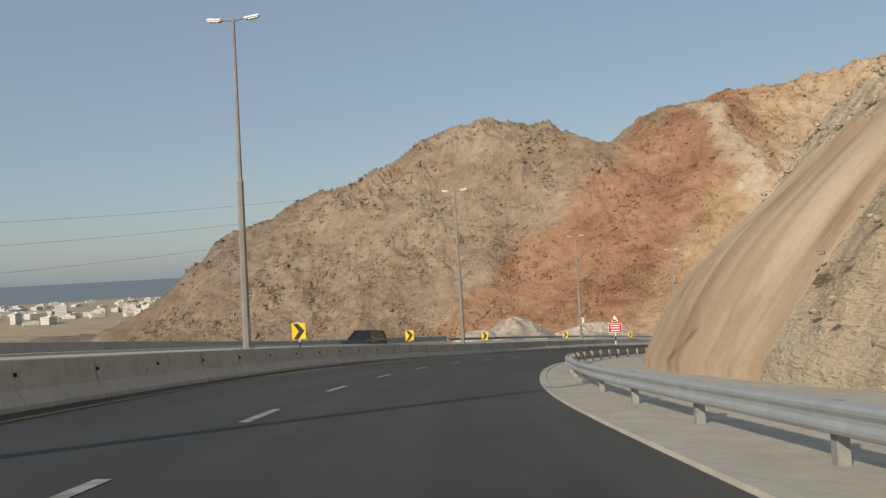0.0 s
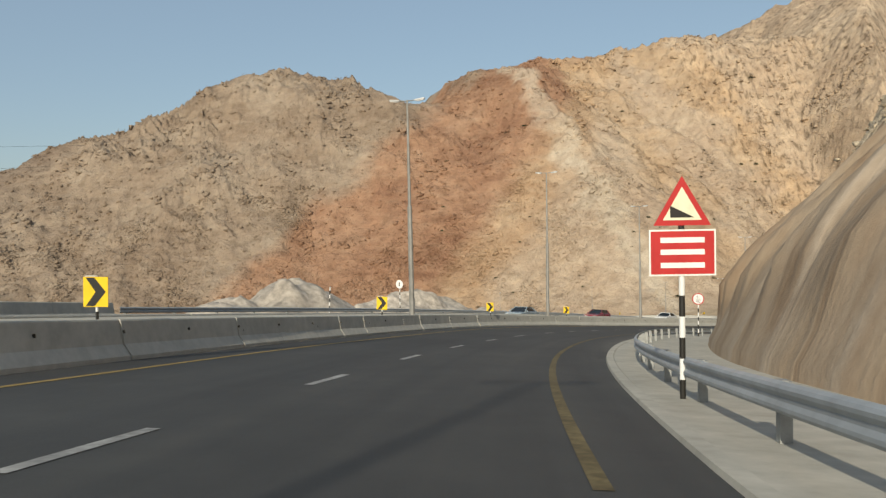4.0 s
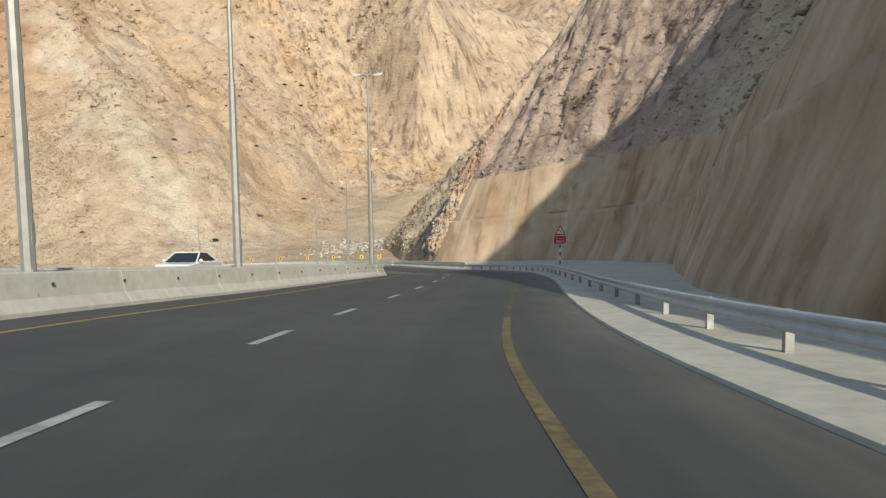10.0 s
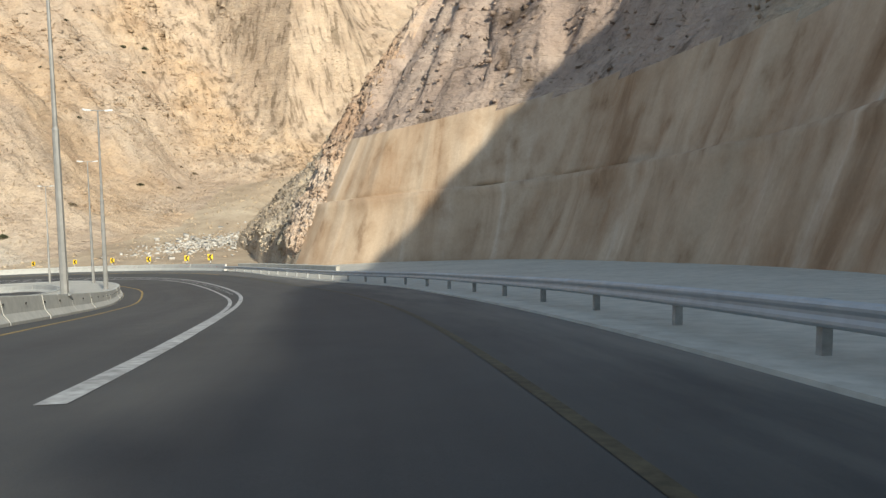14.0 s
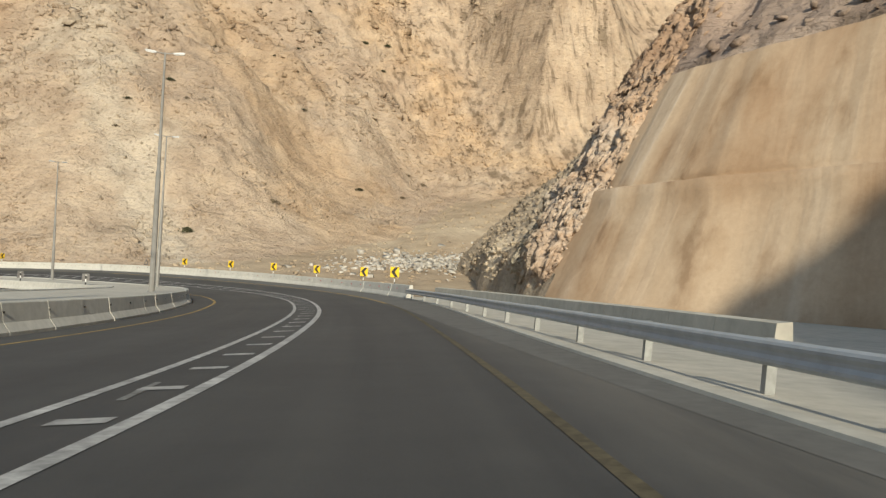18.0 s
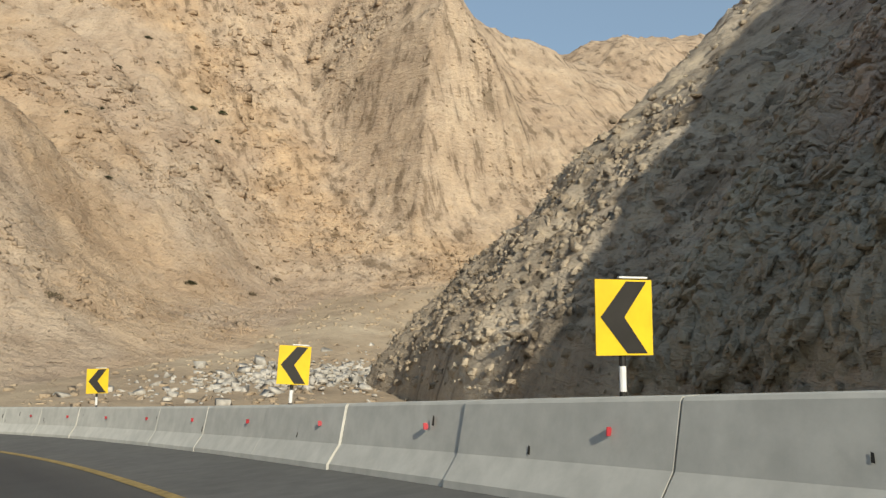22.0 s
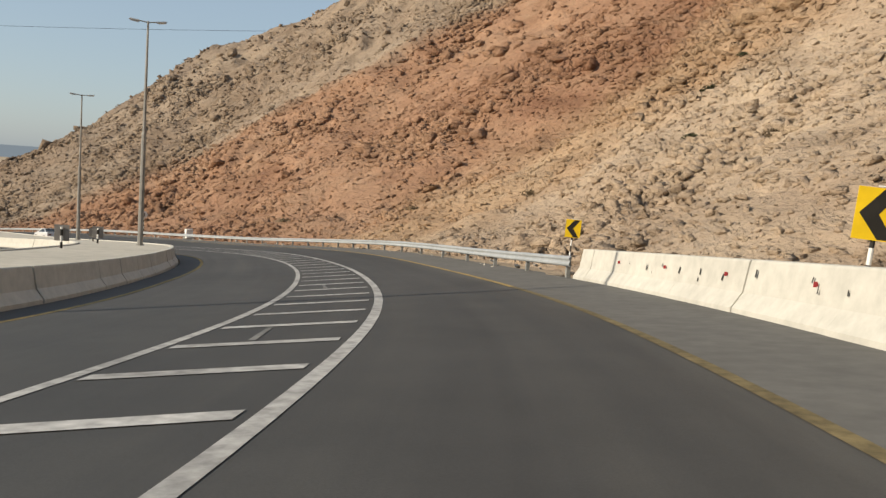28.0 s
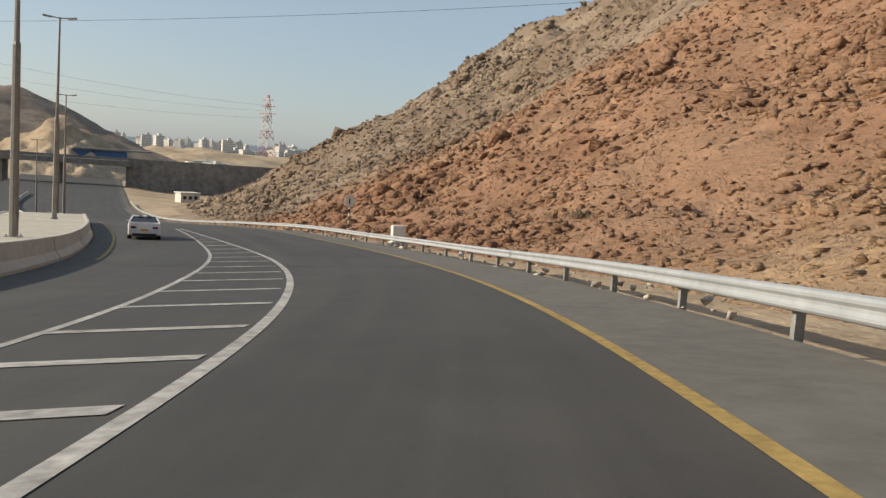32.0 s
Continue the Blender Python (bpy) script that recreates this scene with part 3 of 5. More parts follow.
def mountain_height(x, y):
    best = np.full(x.shape, 1e9)
    side = np.zeros(x.shape)
    for (ax, ay), (bx, by) in zip(FOOT, FOOT[1:]):
        ux, uy = bx - ax, by - ay
        t = np.clip(((x - ax) * ux + (y - ay) * uy) / (ux * ux + uy * uy), 0, 1)
        dist = np.hypot(x - ax - t * ux, y - ay - t * uy)
        sign = np.sign(ux * (y - ay) - uy * (x - ax))
        m = dist < best - 1e-6
        best = np.where(m, dist, best)
        side = np.where(m, sign, side)
    dist = best * side
    z0, k, top = np.interp(x, *BASE), np.interp(x, *STEEP), np.interp(x, *CREST)
    warp = 9 * rough(x, y, 60, 3, 3)
    e = dist + warp * np.clip(dist / 40, 0, 1)
    rise = 0.2 * e + (k - 0.2) * 5 * np.logaddexp(0, (e - 15) / 5)
    rise = rise + 0.28 * np.clip((70 - x) / 60, 0, 1) * 10 * np.logaddexp(0, (e - 78) / 10)
    room = np.maximum(top - z0, 5)
    soft = np.clip(room * 0.12, 1, 10)
    up = np.where(rise > 0, -soft * np.logaddexp(-rise / soft, -room / soft), rise * 0.8)
    # the high back of the mountain, which falls off sharply towards a notch
    along_, off = 0.784 * (x - 146) + 0.621 * (y - 237), -0.621 * (x - 146) + 0.784 * (y - 237)
    back = -33 + 0.345 * along_ + np.where(off > 0, 1.7, 2.2) * off - 3 * np.maximum(215 - along_, 0)
    back = np.minimum(back, np.interp(x, *BACK))
    up = np.maximum(up, 4 * np.logaddexp(up / 4, (back - z0) / 4) * (dist > 12) + up * (dist <= 12))
    far = np.clip(dist / 30, 0.12, 1)
    crag = rough(x, y, 34, 5, 11, True) - 0.95
    gully = rough(x * 1.0 + y * 0.25, y * 0.35, 26, 4, 23, True) - 0.9
    small = rough(x, y, 7, 3, 41)
    bed = rough(x * 0.8 + y * 0.5, (y - x * 0.4) * 0.3, 5.5, 3, 61, True) - 0.85
    q = (z0 + up + 0.3 * x - 0.12 * y) / 3.4 + 1.1 * rough(x, y, 21, 3, 91)
    ledge = ((q - np.floor(q)) ** 3 - 0.25) * np.clip(0.55 + 0.9 * rough(x, y, 30, 3, 97), 0, 1)
    chip = rough(x * 0.9 + y * 0.3, y * 0.6, 2.6, 2, 101, True) - 0.75
    patch = np.clip(0.75 + 1.0 * rough(x, y, 75, 3, 131), 0.3, 1.25) * (1 + 0.15 * np.clip((up - 80) / 40, 0, 1))
    far = far * patch * (1 - 0.6 * np.clip((100 - x) / 80, 0, 1) * np.clip((60 - up) / 40, 0, 1))
    rib = 1.7 * (rough(0.79 * x - 0.6 * y + 3.0 * rough(x, y, 22, 2, 151), y * 0.08, 7.0, 3, 141, True) - 0.9) * np.clip((x - 246) / 18, 0, 1) * np.clip(dist / 6, 0, 1)
    return z0 + up + rib + far * (6.0 * crag + 4.5 * gully + 1.3 * bed + 1.5 * ledge) + 1.3 * ledge * np.exp(-((up - 105) / 30) ** 2) * np.clip((150 - x) / 60, 0, 1) + (0.8 * small + 0.5 * chip) * np.clip(dist / 8, 0.2, 1), dist, z0


def land_height(x, y):
    s, d, z = near_road(x, y)
    out = np.where(d < 0, np.maximum(0, -d - 24), np.maximum(0, d - 9))
    low = z - 0.25 - np.where(d < 0, 0.22, 0.06) * np.minimum(out, 60) + 0.5 * rough(x, y, 12, 3, 5) * np.clip(out / 10, 0, 1)
    far = blend(np.hypot(x - 80, y - 200), 350, 1500)
    level = -108 + 58 * blend(-x, 250, 700) * (1 - blend(y, 1000, 1500))
    return low * (1 - far) + far * level


def ground_height(x, y):
    z = land_height(x, y)
    m, dist, z0 = mountain_height(x, y)
    _, d, _ = near_road(x, y)
    w = np.clip(1 + (dist + 15) / 45, 0, 1) * np.clip((d - 7) / 6, 0, 1) * np.clip(1.5 - np.hypot(x - 150, y - 330) / 400, 0, 1)
    z = z * (1 - w) + (z0 - 0.3) * w
    return np.where(dist > 3, np.minimum(z, m - 2), z)


xs = np.concatenate([np.arange(-6000, -700, 400), np.arange(-700, -80, 20), np.arange(-80, 360, 3.0), np.arange(360, 900, 25), np.arange(900, 4001, 400)])
ys = np.concatenate([np.arange(-2500, -200, 300), np.arange(-200, -40, 20), np.arange(-40, 440, 3.0), np.arange(440, 1000, 25), np.arange(1000, 7001, 400)])
gx, gy = np.meshgrid(xs, ys)
gz = ground_height(gx, gy)
ground = sheet("ground", np.stack([gx, gy, gz], -1).reshape(-1, 3), len(ys), len(xs), M_GROUND, smooth=True)
tagged(ground, "dry stony ground of a desert valley", "ground", kind="structure")

xs = np.concatenate([np.arange(-450, -240, 8), np.arange(-240, -80, 2), np.arange(-80, 330, 0.85), np.arange(330, 620, 6)])
ys = np.concatenate([np.arange(250, 326, 4), np.arange(326, 470, 0.85), np.arange(470, 640, 2.0), np.arange(640, 900, 12)])
gx, gy = np.meshgrid(xs, ys)
gm, gd, g0 = mountain_height(gx, gy)
mount = sheet("mountain", np.stack([gx, gy, gm], -1).reshape(-1, 3), len(ys), len(xs), M_MOUNT, keep=(gd > -12).reshape(-1))
tagged(mount, "bare beige and red desert mountain of weathered rock", "mountain", kind="structure")

# the hill that the road is cut into, in the road's own measure
HF = tab((-60, 10), (0, 10), (20, 9), (35, 6.6), (46, 6.2), (55, 5.2), (75, 5.8), (94, 6.8), (104, 6.8), (125, 7.6), (132, 7.8), (142, 8.2), (160, 8.5), (168, 9), (183, 12.2), (194, 14), (205, 18), (216, 22), (225, 26.5), (237, 28.5), (250, 29), (262, 28.5), (270, 26), (276, 20), (281, 14.5), (285, 13.2), (292, 13.6), (297, 12.6), (302, 15), (308, 21.5), (314, 27), (320, 30.5), (329, 33), (334, 41), (345, 62))
CAP = tab((-60, 36), (60, 34), (95, 35), (112, 35), (128, 33), (142, 34), (160, 38), (185, 53), (225, 57), (245, 64), (345, 84))
HO = tab((-60, 1.0), (106, 1.0), (114, 1.9), (124, 1.7), (138, 1.35), (160, 1.25), (205, 1.3), (235, 1.4), (300, 1.4))
HK = tab((-60, 0.9), (18, 1.1), (30, 1.7), (45, 2.1), (100, 2.0), (112, 2.2), (120, 2.6), (130, 2.5), (142, 2.0), (160, 2.4), (180, 2.7), (225, 2.7), (258, 2.6), (280, 2.1))
TIER = tab((-60, 6), (120, 6.3), (175, 6.8), (200, 7.3), (220, 8.2), (250, 9.0), (270, 8.7), (290, 8.3))
TOP = tab((-60, 12), (108, 15), (126, 14.5), (138, 12.5), (150, 12.0), (185, 12.6), (215, 14.8), (234, 17.6), (250, 18.8), (270, 18.4), (290, 17.0))


def blocks(u, w, size_u, size_w, seed):
    """Broken rock: each cell is a tilted facet at a height of its own."""
    gen = np.random.default_rng(seed)
    jit, level, tu, tw = gen.random((64, 64, 2)), gen.uniform(-1, 1, (64, 64)), gen.uniform(-1, 1, (64, 64)), gen.uniform(-1, 1, (64, 64))
    a, b = u / size_u, w / size_w
    ia, ib = np.floor(a).astype(int), np.floor(b).astype(int)
    best, second, out = np.full(a.shape, 9.0), np.full(a.shape, 9.0), np.zeros(a.shape)
    for i in (-1, 0, 1):
        for j in (-1, 0, 1):
            p, q = (ia + i) % 64, (ib + j) % 64
            du, dw = a - (ia + i + jit[p, q, 0]), b - (ib + j + jit[p, q, 1])
            far = np.hypot(du, dw)
            near = far < best
            second = np.where(near, best, np.minimum(second, far))
            out = np.where(near, level[p, q] + 1.3 * tu[p, q] * du + 1.3 * tw[p, q] * dw, out)
            best = np.where(near, far, best)
    return out - 0.9 * (1 - np.clip((second - best) / 0.12, 0, 1))


def hill_sheet(s0, s1, ds, o0, o1, do, facets=False):
    S = np.concatenate([np.arange(s0, 20, ds), np.arange(20, 135, 0.3), np.arange(135, 306, 0.45), np.arange(306, s1 + 0.01, 0.5)]) if s1 > 320 else np.arange(s0, s1 + 0.01, ds)
    O = np.concatenate([np.arange(o0, 26, do), np.arange(26, 50, 0.9), np.geomspace(50, o1, 30)]) if o1 > 26 else np.arange(o0, o1 + 0.01, do)
    so, oo = np.meshgrid(S, O, indexing="ij")
    foot = np.array([HF(s) for s in S])[:, None]
    steep = np.array([HK(s) for s in S])[:, None]
    dd = foot + oo
    gx_, gy_ = np.interp(so, RS, RT[:, 0]), np.interp(so, RS, RT[:, 1])
    x = np.interp(so, RS, RIB[:, 0]) + gy_ * dd
    y = np.interp(so, RS, RIB[:, 1]) - gx_ * dd
    zr = np.interp(so, RS, RIB[:, 2])
    sprayed = blend(so, 112, 135) * blend(-so, -303, -296)
    skin = blend(so, 21, 27) * blend(-so, -303, -296)
    tier, peak = np.array([TIER(q) for q in S])[:, None], np.array([TOP(q) for q in S])[:, None]
    # how far the line of steepest fall strays along the road for each metre outward
    lean = np.gradient(foot[:, 0], S)[:, None]
    fall = lean / (1 + lean * lean)
    run = so + fall * oo
    h = steep * np.maximum(oo, 0)
    bench = 0.9
    wall = np.where(h < tier, h, np.where(h < tier + bench * steep, tier + 0.08 * (h - tier), np.minimum(h - bench * steep, peak)))
    over = np.maximum(oo - (peak / steep + bench), 0)
    wall = wall + np.array([HO(q) for q in S])[:, None] * over
    nat = -0.5 * np.logaddexp(-h / 0.5, -(3.8 + (0.92 - 0.17 * blend(so, 308, 322)) * (oo - 1.9)) / 0.5)
    up = sprayed * wall + (1 - sprayed) * nat
    cap = np.array([CAP(q) for q in S])[:, None]
    up = -3 * np.logaddexp(-up / 3, -(cap + 0.12 * up) / 3)
    rockiness = (1 - sprayed) * (1 - skin * (1 - np.clip((oo - 7) / 4, 0, 1))) * np.clip(oo / 3, 0, 1) + sprayed * np.clip(over / 4, 0, 1)
    rockiness = np.maximum(rockiness, blend(so, 290, 293) * np.clip(oo / 1.2, 0, 1))
    flute = rough(run, oo * 0.12, 4.5, 3, 7)
    up = up + rockiness * (1.1 * (rough(x, y, 3.6, 3, 83, True) - 0.9) + 1.8 * (rough(x, y, 9, 4, 31, True) - 0.9) + 2.5 * np.clip(oo / 25, 0, 1) * (rough(x, y, 30, 3, 37, True) - 0.9))
    shift = (0.4 * flute + 0.22 * rough(run, oo * 0.16, 2.4, 2, 71) - 0.5 * np.exp(-((h - tier) / 0.9) ** 2) * (0.8 + 0.5 * flute) - 0.45 * np.exp(-(over / 1.0) ** 2) * (h > tier + 2) * (0.8 + 0.6 * flute)) * sprayed * np.clip(oo, 0, 1) + (0.9 - 1.15 * rough(so + 0.55 * oo, oo * 0.4, 4.6, 2, 19, True) + 0.3 * rough(so + 0.3 * oo, oo * 0.3, 1.9, 3, 29)) * skin * (1 - sprayed) * (0.15 + 0.85 * blend(so, 62, 74)) * (1 - 0.6 * blend(so, 98, 108)) * np.clip(oo - 0.5, 0, 1)
    shift = shift + np.clip(over / 3, 0, 1) * sprayed * (1.0 * (rough(run, oo * 0.16, 2.6, 3, 301, True) - 0.9) + 0.8 * rough(run, oo * 0.2, 7.0, 2, 307))
    if facets:
        # blocks and ribs that stand out of the face
        rise, across = 2.1 * oo + 0.25 * so, run - 0.15 * oo
        warp = 0.5 * rough(so, oo, 2.5, 3, 229)
        n1 = blocks(rise + warp, across - warp, 3.4, 1.15, 211)
        n2 = blocks(rise - warp, across + warp, 1.3, 0.5, 223)
        n3 = blocks(rise + 2 * warp, across, 0.62, 0.27, 227)
        edge = np.clip((oo - 0.2) / 0.8, 0, 1) * blend(so, s0, s0 + 2.5)
        shift = shift - edge * (0.75 + 0.24 * n1 + 0.19 * n2 + 0.13 * n3) + (1 - edge) * 0.6
    x, y = x + gy_ * shift, y - gx_ * shift
    # the far side of the spur
    al, dn = (x - 150) * 0.894 + (y - 228) * 0.447, -(x - 150) * 0.447 + (y - 228) * 0.894
    spine = np.interp(al, [-30, 0, 20, 47, 85, 124, 220, 400], [-45, -34, -23, -13, 1, 10, 40, 80]) - 1.05 * dn + 2.2 * rough(x, y, 8, 4, 51, True) - 2.0 + 1.1 * (rough(x, y, 3.4, 3, 57, True) - 0.9)
    spine = spine + 12 * (1 - blend(so, 289, 299)) + 2 * (1 - blend(so, 296, 302)) + 5 * blend(so, 292, 300) + 3 * blend(so, 312, 322)
    z = np.minimum(zr + up, spine)
    z = np.where(oo <= 0, zr - 3.0 if s1 > 300 else zr - 0.5, z)
    return np.stack([x, y, z], -1).reshape(-1, 3), len(S), len(O), (((sprayed > 0.5) & (over <= 0.01) & (so < 290.8 + 1.2 * flute + 0.25 * oo)) | ((skin > 0.5) & (sprayed <= 0.5) & (oo < 8.5 + 1.2 * flute))) & (zr + up < spine), so.reshape(-1), run.reshape(-1)


v, r, c, spr, _, ho_ = hill_sheet(-60, 345, 1.0, -0.6, 190, 0.35)
hill = sheet("rock_cutting", v, r, c, M_HILL)
hill.data.materials.append(M_SHOT)
flags = spr.reshape(-1)
vi = np.empty(len(hill.data.loops), np.int32)
hill.data.loops.foreach_get("vertex_index", vi)
hill.data.polygons.foreach_set("material_index", np.where(flags[vi.reshape(-1, 4)].all(1), 1, 0).astype(np.int32))
lay = hill.data.uv_layers.new(name="along")
lay.data.foreach_set("uv", np.stack([ho_[vi], v[vi, 2]], 1).astype(np.float32).ravel())
tagged(hill, "steep road cutting with sprayed concrete tiers under raw rock", "hillside", kind="structure")

v2, r2, c2_, *_ = hill_sheet(289.5, 318, 0.11, 0.05, 26, 0.09, True)
spur = sheet("rock_spur", v2, r2, c2_, M_SPUR)
tagged(spur, "fractured tan rock face at the end of the cutting", "rock face", kind="structure")

# ---------------------------------------------------------------- road
DIV = tab((510, -16.3), (523, -17.2), (583, -19.8), (640, -22))


def road_left(s):
    return MB(s) + 0.1 if s < 516 else DIV(s)


road_ob = ribbon("road", -40, 860, road_left, RE, 0.0, M_ASPHALT, step=1.0, cols=6)


def along(ob, s0, s1, rings, cols, left, right):
    """Lays the road's own measure, metres along and across, on a ribbon as its UV map."""
    ss = np.repeat(np.linspace(s0, s1, rings), cols)
    k = np.tile(np.arange(cols) / (cols - 1), rings)
    dd = np.repeat([left(q) for q in np.linspace(s0, s1, rings)], cols) * (1 - k) + np.repeat([right(q) for q in np.linspace(s0, s1, rings)], cols) * k
    idx = np.empty(len(ob.data.loops), np.int32)
    ob.data.loops.foreach_get("vertex_index", idx)
    ob.data.uv_layers.new(name="along").data.foreach_set("uv", np.stack([ss[idx], dd[idx]], 1).astype(np.float32).ravel())


along(road_ob, -40, 860, 901, 7, road_left, RE)
tagged(road_ob, "dark grey asphalt carriageway with worn lane", "road", kind="structure")
apron = sweep("pavement", -40, 292, 2.0, lambda s: [(RE(s), -0.02), (RE(s) + 0.02, 0.05), (RE(s) + 0.22, 0.05), (RE(s) + 0.26, 0.02), (min(max(HF(s) + 1.0, PO(s) + 1), 11.5 if s > 276 else 99), 0.05)], M_APRON, closed=False)
tagged(apron, "pale concrete apron with a low kerb beside the carriageway", "pavement", kind="structure")
WID = tab((-40, 3.2), (190, 3.2), (240, 5.0), (300, 6.0), (425, 6.0), (480, 6.6), (600, 6.6))


def OUT(s):
    return MB(s) - WID(s) - 11.0


opp = ribbon("road_opposite", -40, 860, lambda s: min(OUT(s), DIV(s) - 12 if s > 516 else 0) - 1.5, lambda s: MB(s) - WID(s) + 0.1 if s < 516 else DIV(s), -0.03, M_ASPHALT, step=2.0, cols=3)
tagged(opp, "asphalt carriageway of the opposite direction", "road", kind="structure")


def line(name, s0, s1, mid, width, mat, parent):
    return ribbon(name, s0, s1, lambda s: mid(s) - width / 2, lambda s: mid(s) + width / 2, 0.007, mat, parent, step=1.0)


shoulder = ribbon("shoulder", 236, 640, lambda s: RE(s) - float(blend(s, 225, 282)) * (RE(s) - YR(s) - 0.05), lambda s: RE(s) + (0.3 if s < 285 or s > 395 else 0.0), 0.004, M_DUSTY, step=1.0, cols=2)
tagged(shoulder, "dusty grey shoulder beside the yellow edge line", "shoulder", kind="structure")
marks = empty("road_marking")
tagged(marks, "worn white and yellow painted lines on the asphalt", "marking", kind="structure")
line("edge_line", 57, 150, YR, 0.15, M_FAINT, marks)
line("edge_line", 150, 283, YR, 0.14, M_WORN, marks)
line("edge_line", 283, 358, YR, 0.16, M_YELLOW, marks)
line("edge_line", 358, 390, YR, 0.15, M_FAINT, marks)
line("edge_line", 390, 620, YR, 0.16, M_YELLOW, marks)
line("edge_line", -40, 620, YL, 0.15, M_YELLOW, marks)
for s in (-22.5, -15.1, -7.7, -0.3, 7.1, 14.3, 21.4, 28.4, 35.8, 43.7, 51.5, 59, 66.4, 73.9, 81.3, 88.7, 96, 104.2, 111.1, 118, 125, 132.8, 139.1, 146, 152, 159.5, 166.7, 174.4, 181.9, 191):
    line("lane_dash", s - 2.3, s, WH, 0.15, M_WHITE, marks)
line("lane_line", 194.7, 498, WL, 0.15, M_WHITE, marks)
line("lane_line", 194.7, 498, WR, 0.18, M_WHITE, marks)
BARS = [220.67 + 2.475 * k for k in range(33)] + [301.6 + 3.31 * k for k in range(16)] + [353.9 + 2.633 * k for k in range(8)] + [374.9 + 2.355 * k for k in range(16)]
BARS += [412.6 + 2.59 * k for k in range(8)] + [433.3, 436.2] + [440 + 3.8 * k for k in range(13)]
for s in BARS:
    early = s < 276
    a, b = WL(s) + (0.36 if early else 0.15), WR(s) - 0.2
    if b - a > 0.25:
        lean = 0.35 * (b - a)
        p = [at(s - lean, a, 0.009), at(s, b, 0.009), at(s + 0.34, b, 0.009), at(s + 0.34 - lean, a, 0.009)]
        link("hatch_bar", p, [(0, 1, 2, 3)], M_WHITE, marks)
# faint strokes left where bars were first set out
for s in (246.9, 262.4, 266.9, 318.4, 341.6, 379.7, 391.5):
    a = 0.6 * WL(s) + 0.4 * WR(s)
    link("hatch_stroke", [at(s, a, 0.008), at(s, a + 0.1, 0.008), at(s + 1.7, a + 0.02, 0.008), at(s + 1.7, a - 0.06, 0.008)], [(0, 1, 2, 3)], M_PALEW, marks)
# ---------------------------------------------------------------- barriers


def jersey(x0, side=1):
    """The profile of a concrete safety barrier with its foot at x0 and its back on the given side."""
    return [(x0, -0.15), (x0, 0.08), (x0 + side * 0.17, 0.33), (x0 + side * 0.25, 0.83), (x0 + side * 0.27, 0.86), (x0 + side * 0.45, 0.86), (x0 + side * 0.47, 0.83), (x0 + side * 0.55, -0.15)]


def barrier(label, s0, s1, foot, side, length):
    ob = empty("concrete_barrier", Matrix())
    tagged(ob, label, "barrier", kind="structure")
    s = s0
    while s < s1:
        e = min(s + length, s1)
        wob = random.uniform(-0.02, 0.02)
        sweep("barrier_block", s + 0.012, e - 0.012, 1.6, lambda q: jersey(foot(q) + wob, side), M_CONC, ob)
        s = e
    return ob


barrier("grey concrete median barrier in joined blocks with scuffs", -40, 516, MB, -1, 3.0)
barrier("grey concrete barrier on the far side of the median", -40, 516, lambda s: MB(s) - WID(s), 1, 4.0)
barrier("pale concrete divider under the row of lamps", 518, 680, lambda s: DIV(s) + 0.3, -1, 4.0)
barrier("pale concrete barrier along the outside of the bend", 289.5, 392.5, RBAR, 1, 3.0)
barrier("grey concrete barrier at the valley edge", -40, 88, lambda s: OUT(s), -1, 4.0)
barrier("pale concrete barrier along the opposite carriageway", 228, 420, lambda s: OUT(s), -1, 4.0)
def toe_wall(s):
    x0 = min(HF(s) - 1.5, 6.6)
    return [(x0, -0.1), (x0 + 0.05, 0.58), (x0 + 0.34, 0.6), (x0 + 0.4, -0.1)]


toe = empty("low_wall", Matrix())
tagged(toe, "low pale concrete wall along the toe of the cutting", "low wall", kind="structure")
for k in range(16):
    sweep("wall_block", 252 + 2.5 * k + 0.01, 254.5 + 2.5 * k - 0.01, 1.25, toe_wall, M_APRON, toe)
fill = ribbon("median_top", -40, 516, lambda s: MB(s) - WID(s) + 0.4, lambda s: MB(s) - 0.4, 0.8, M_APRON, step=2.0)
tagged(fill, "pale concrete fill on top of the median", "median", kind="structure")

# scuffs and dark reflector marks on the concrete
scuffs = empty("barrier_marks", Matrix())
tagged(scuffs, "dark tyre scuffs and torn reflector plates on the concrete", "marking", kind="structure")


def scuff(s, foot, side, up, size, mat, skew):
    """A small dark chip or tyre mark on the sloping face of a barrier."""
    def spot(along, u):
        return at(s + along, foot(s) + side * (0.17 + 0.16 * (u - 0.33) - 0.024), u)
    top = min(up + 2.4 * size, 0.8)
    p = [spot(-0.5 * size, up), spot(0.5 * size, up + 0.2 * size), spot((0.4 + skew) * size, top), spot((skew - 0.35) * size, top - 0.3 * size)]
    link("scuff", p, [(0, 1, 2, 3)], mat, scuffs)


def reflector(s, foot, side, mat):
    """A small plate that stands out of the barrier's face on a bent foot."""
    bm = bmesh.new()
    box(bm, (0.05, 0.012, 0.075), Matrix.Translation((0, 0, 0)), 0.003)
    box(bm, (0.012, 0.03, 0.05), Matrix.Translation((side * 0.03, 0.012, 0)))
    p = part("reflector", bm, mat, scuffs)
    x, y, z = at(s, foot(s) + side * 0.16, 0.6)
    p.matrix_basis = pose(x, y, z, random.uniform(-12, 12), 0, heading(s) + random.uniform(-10, 10))


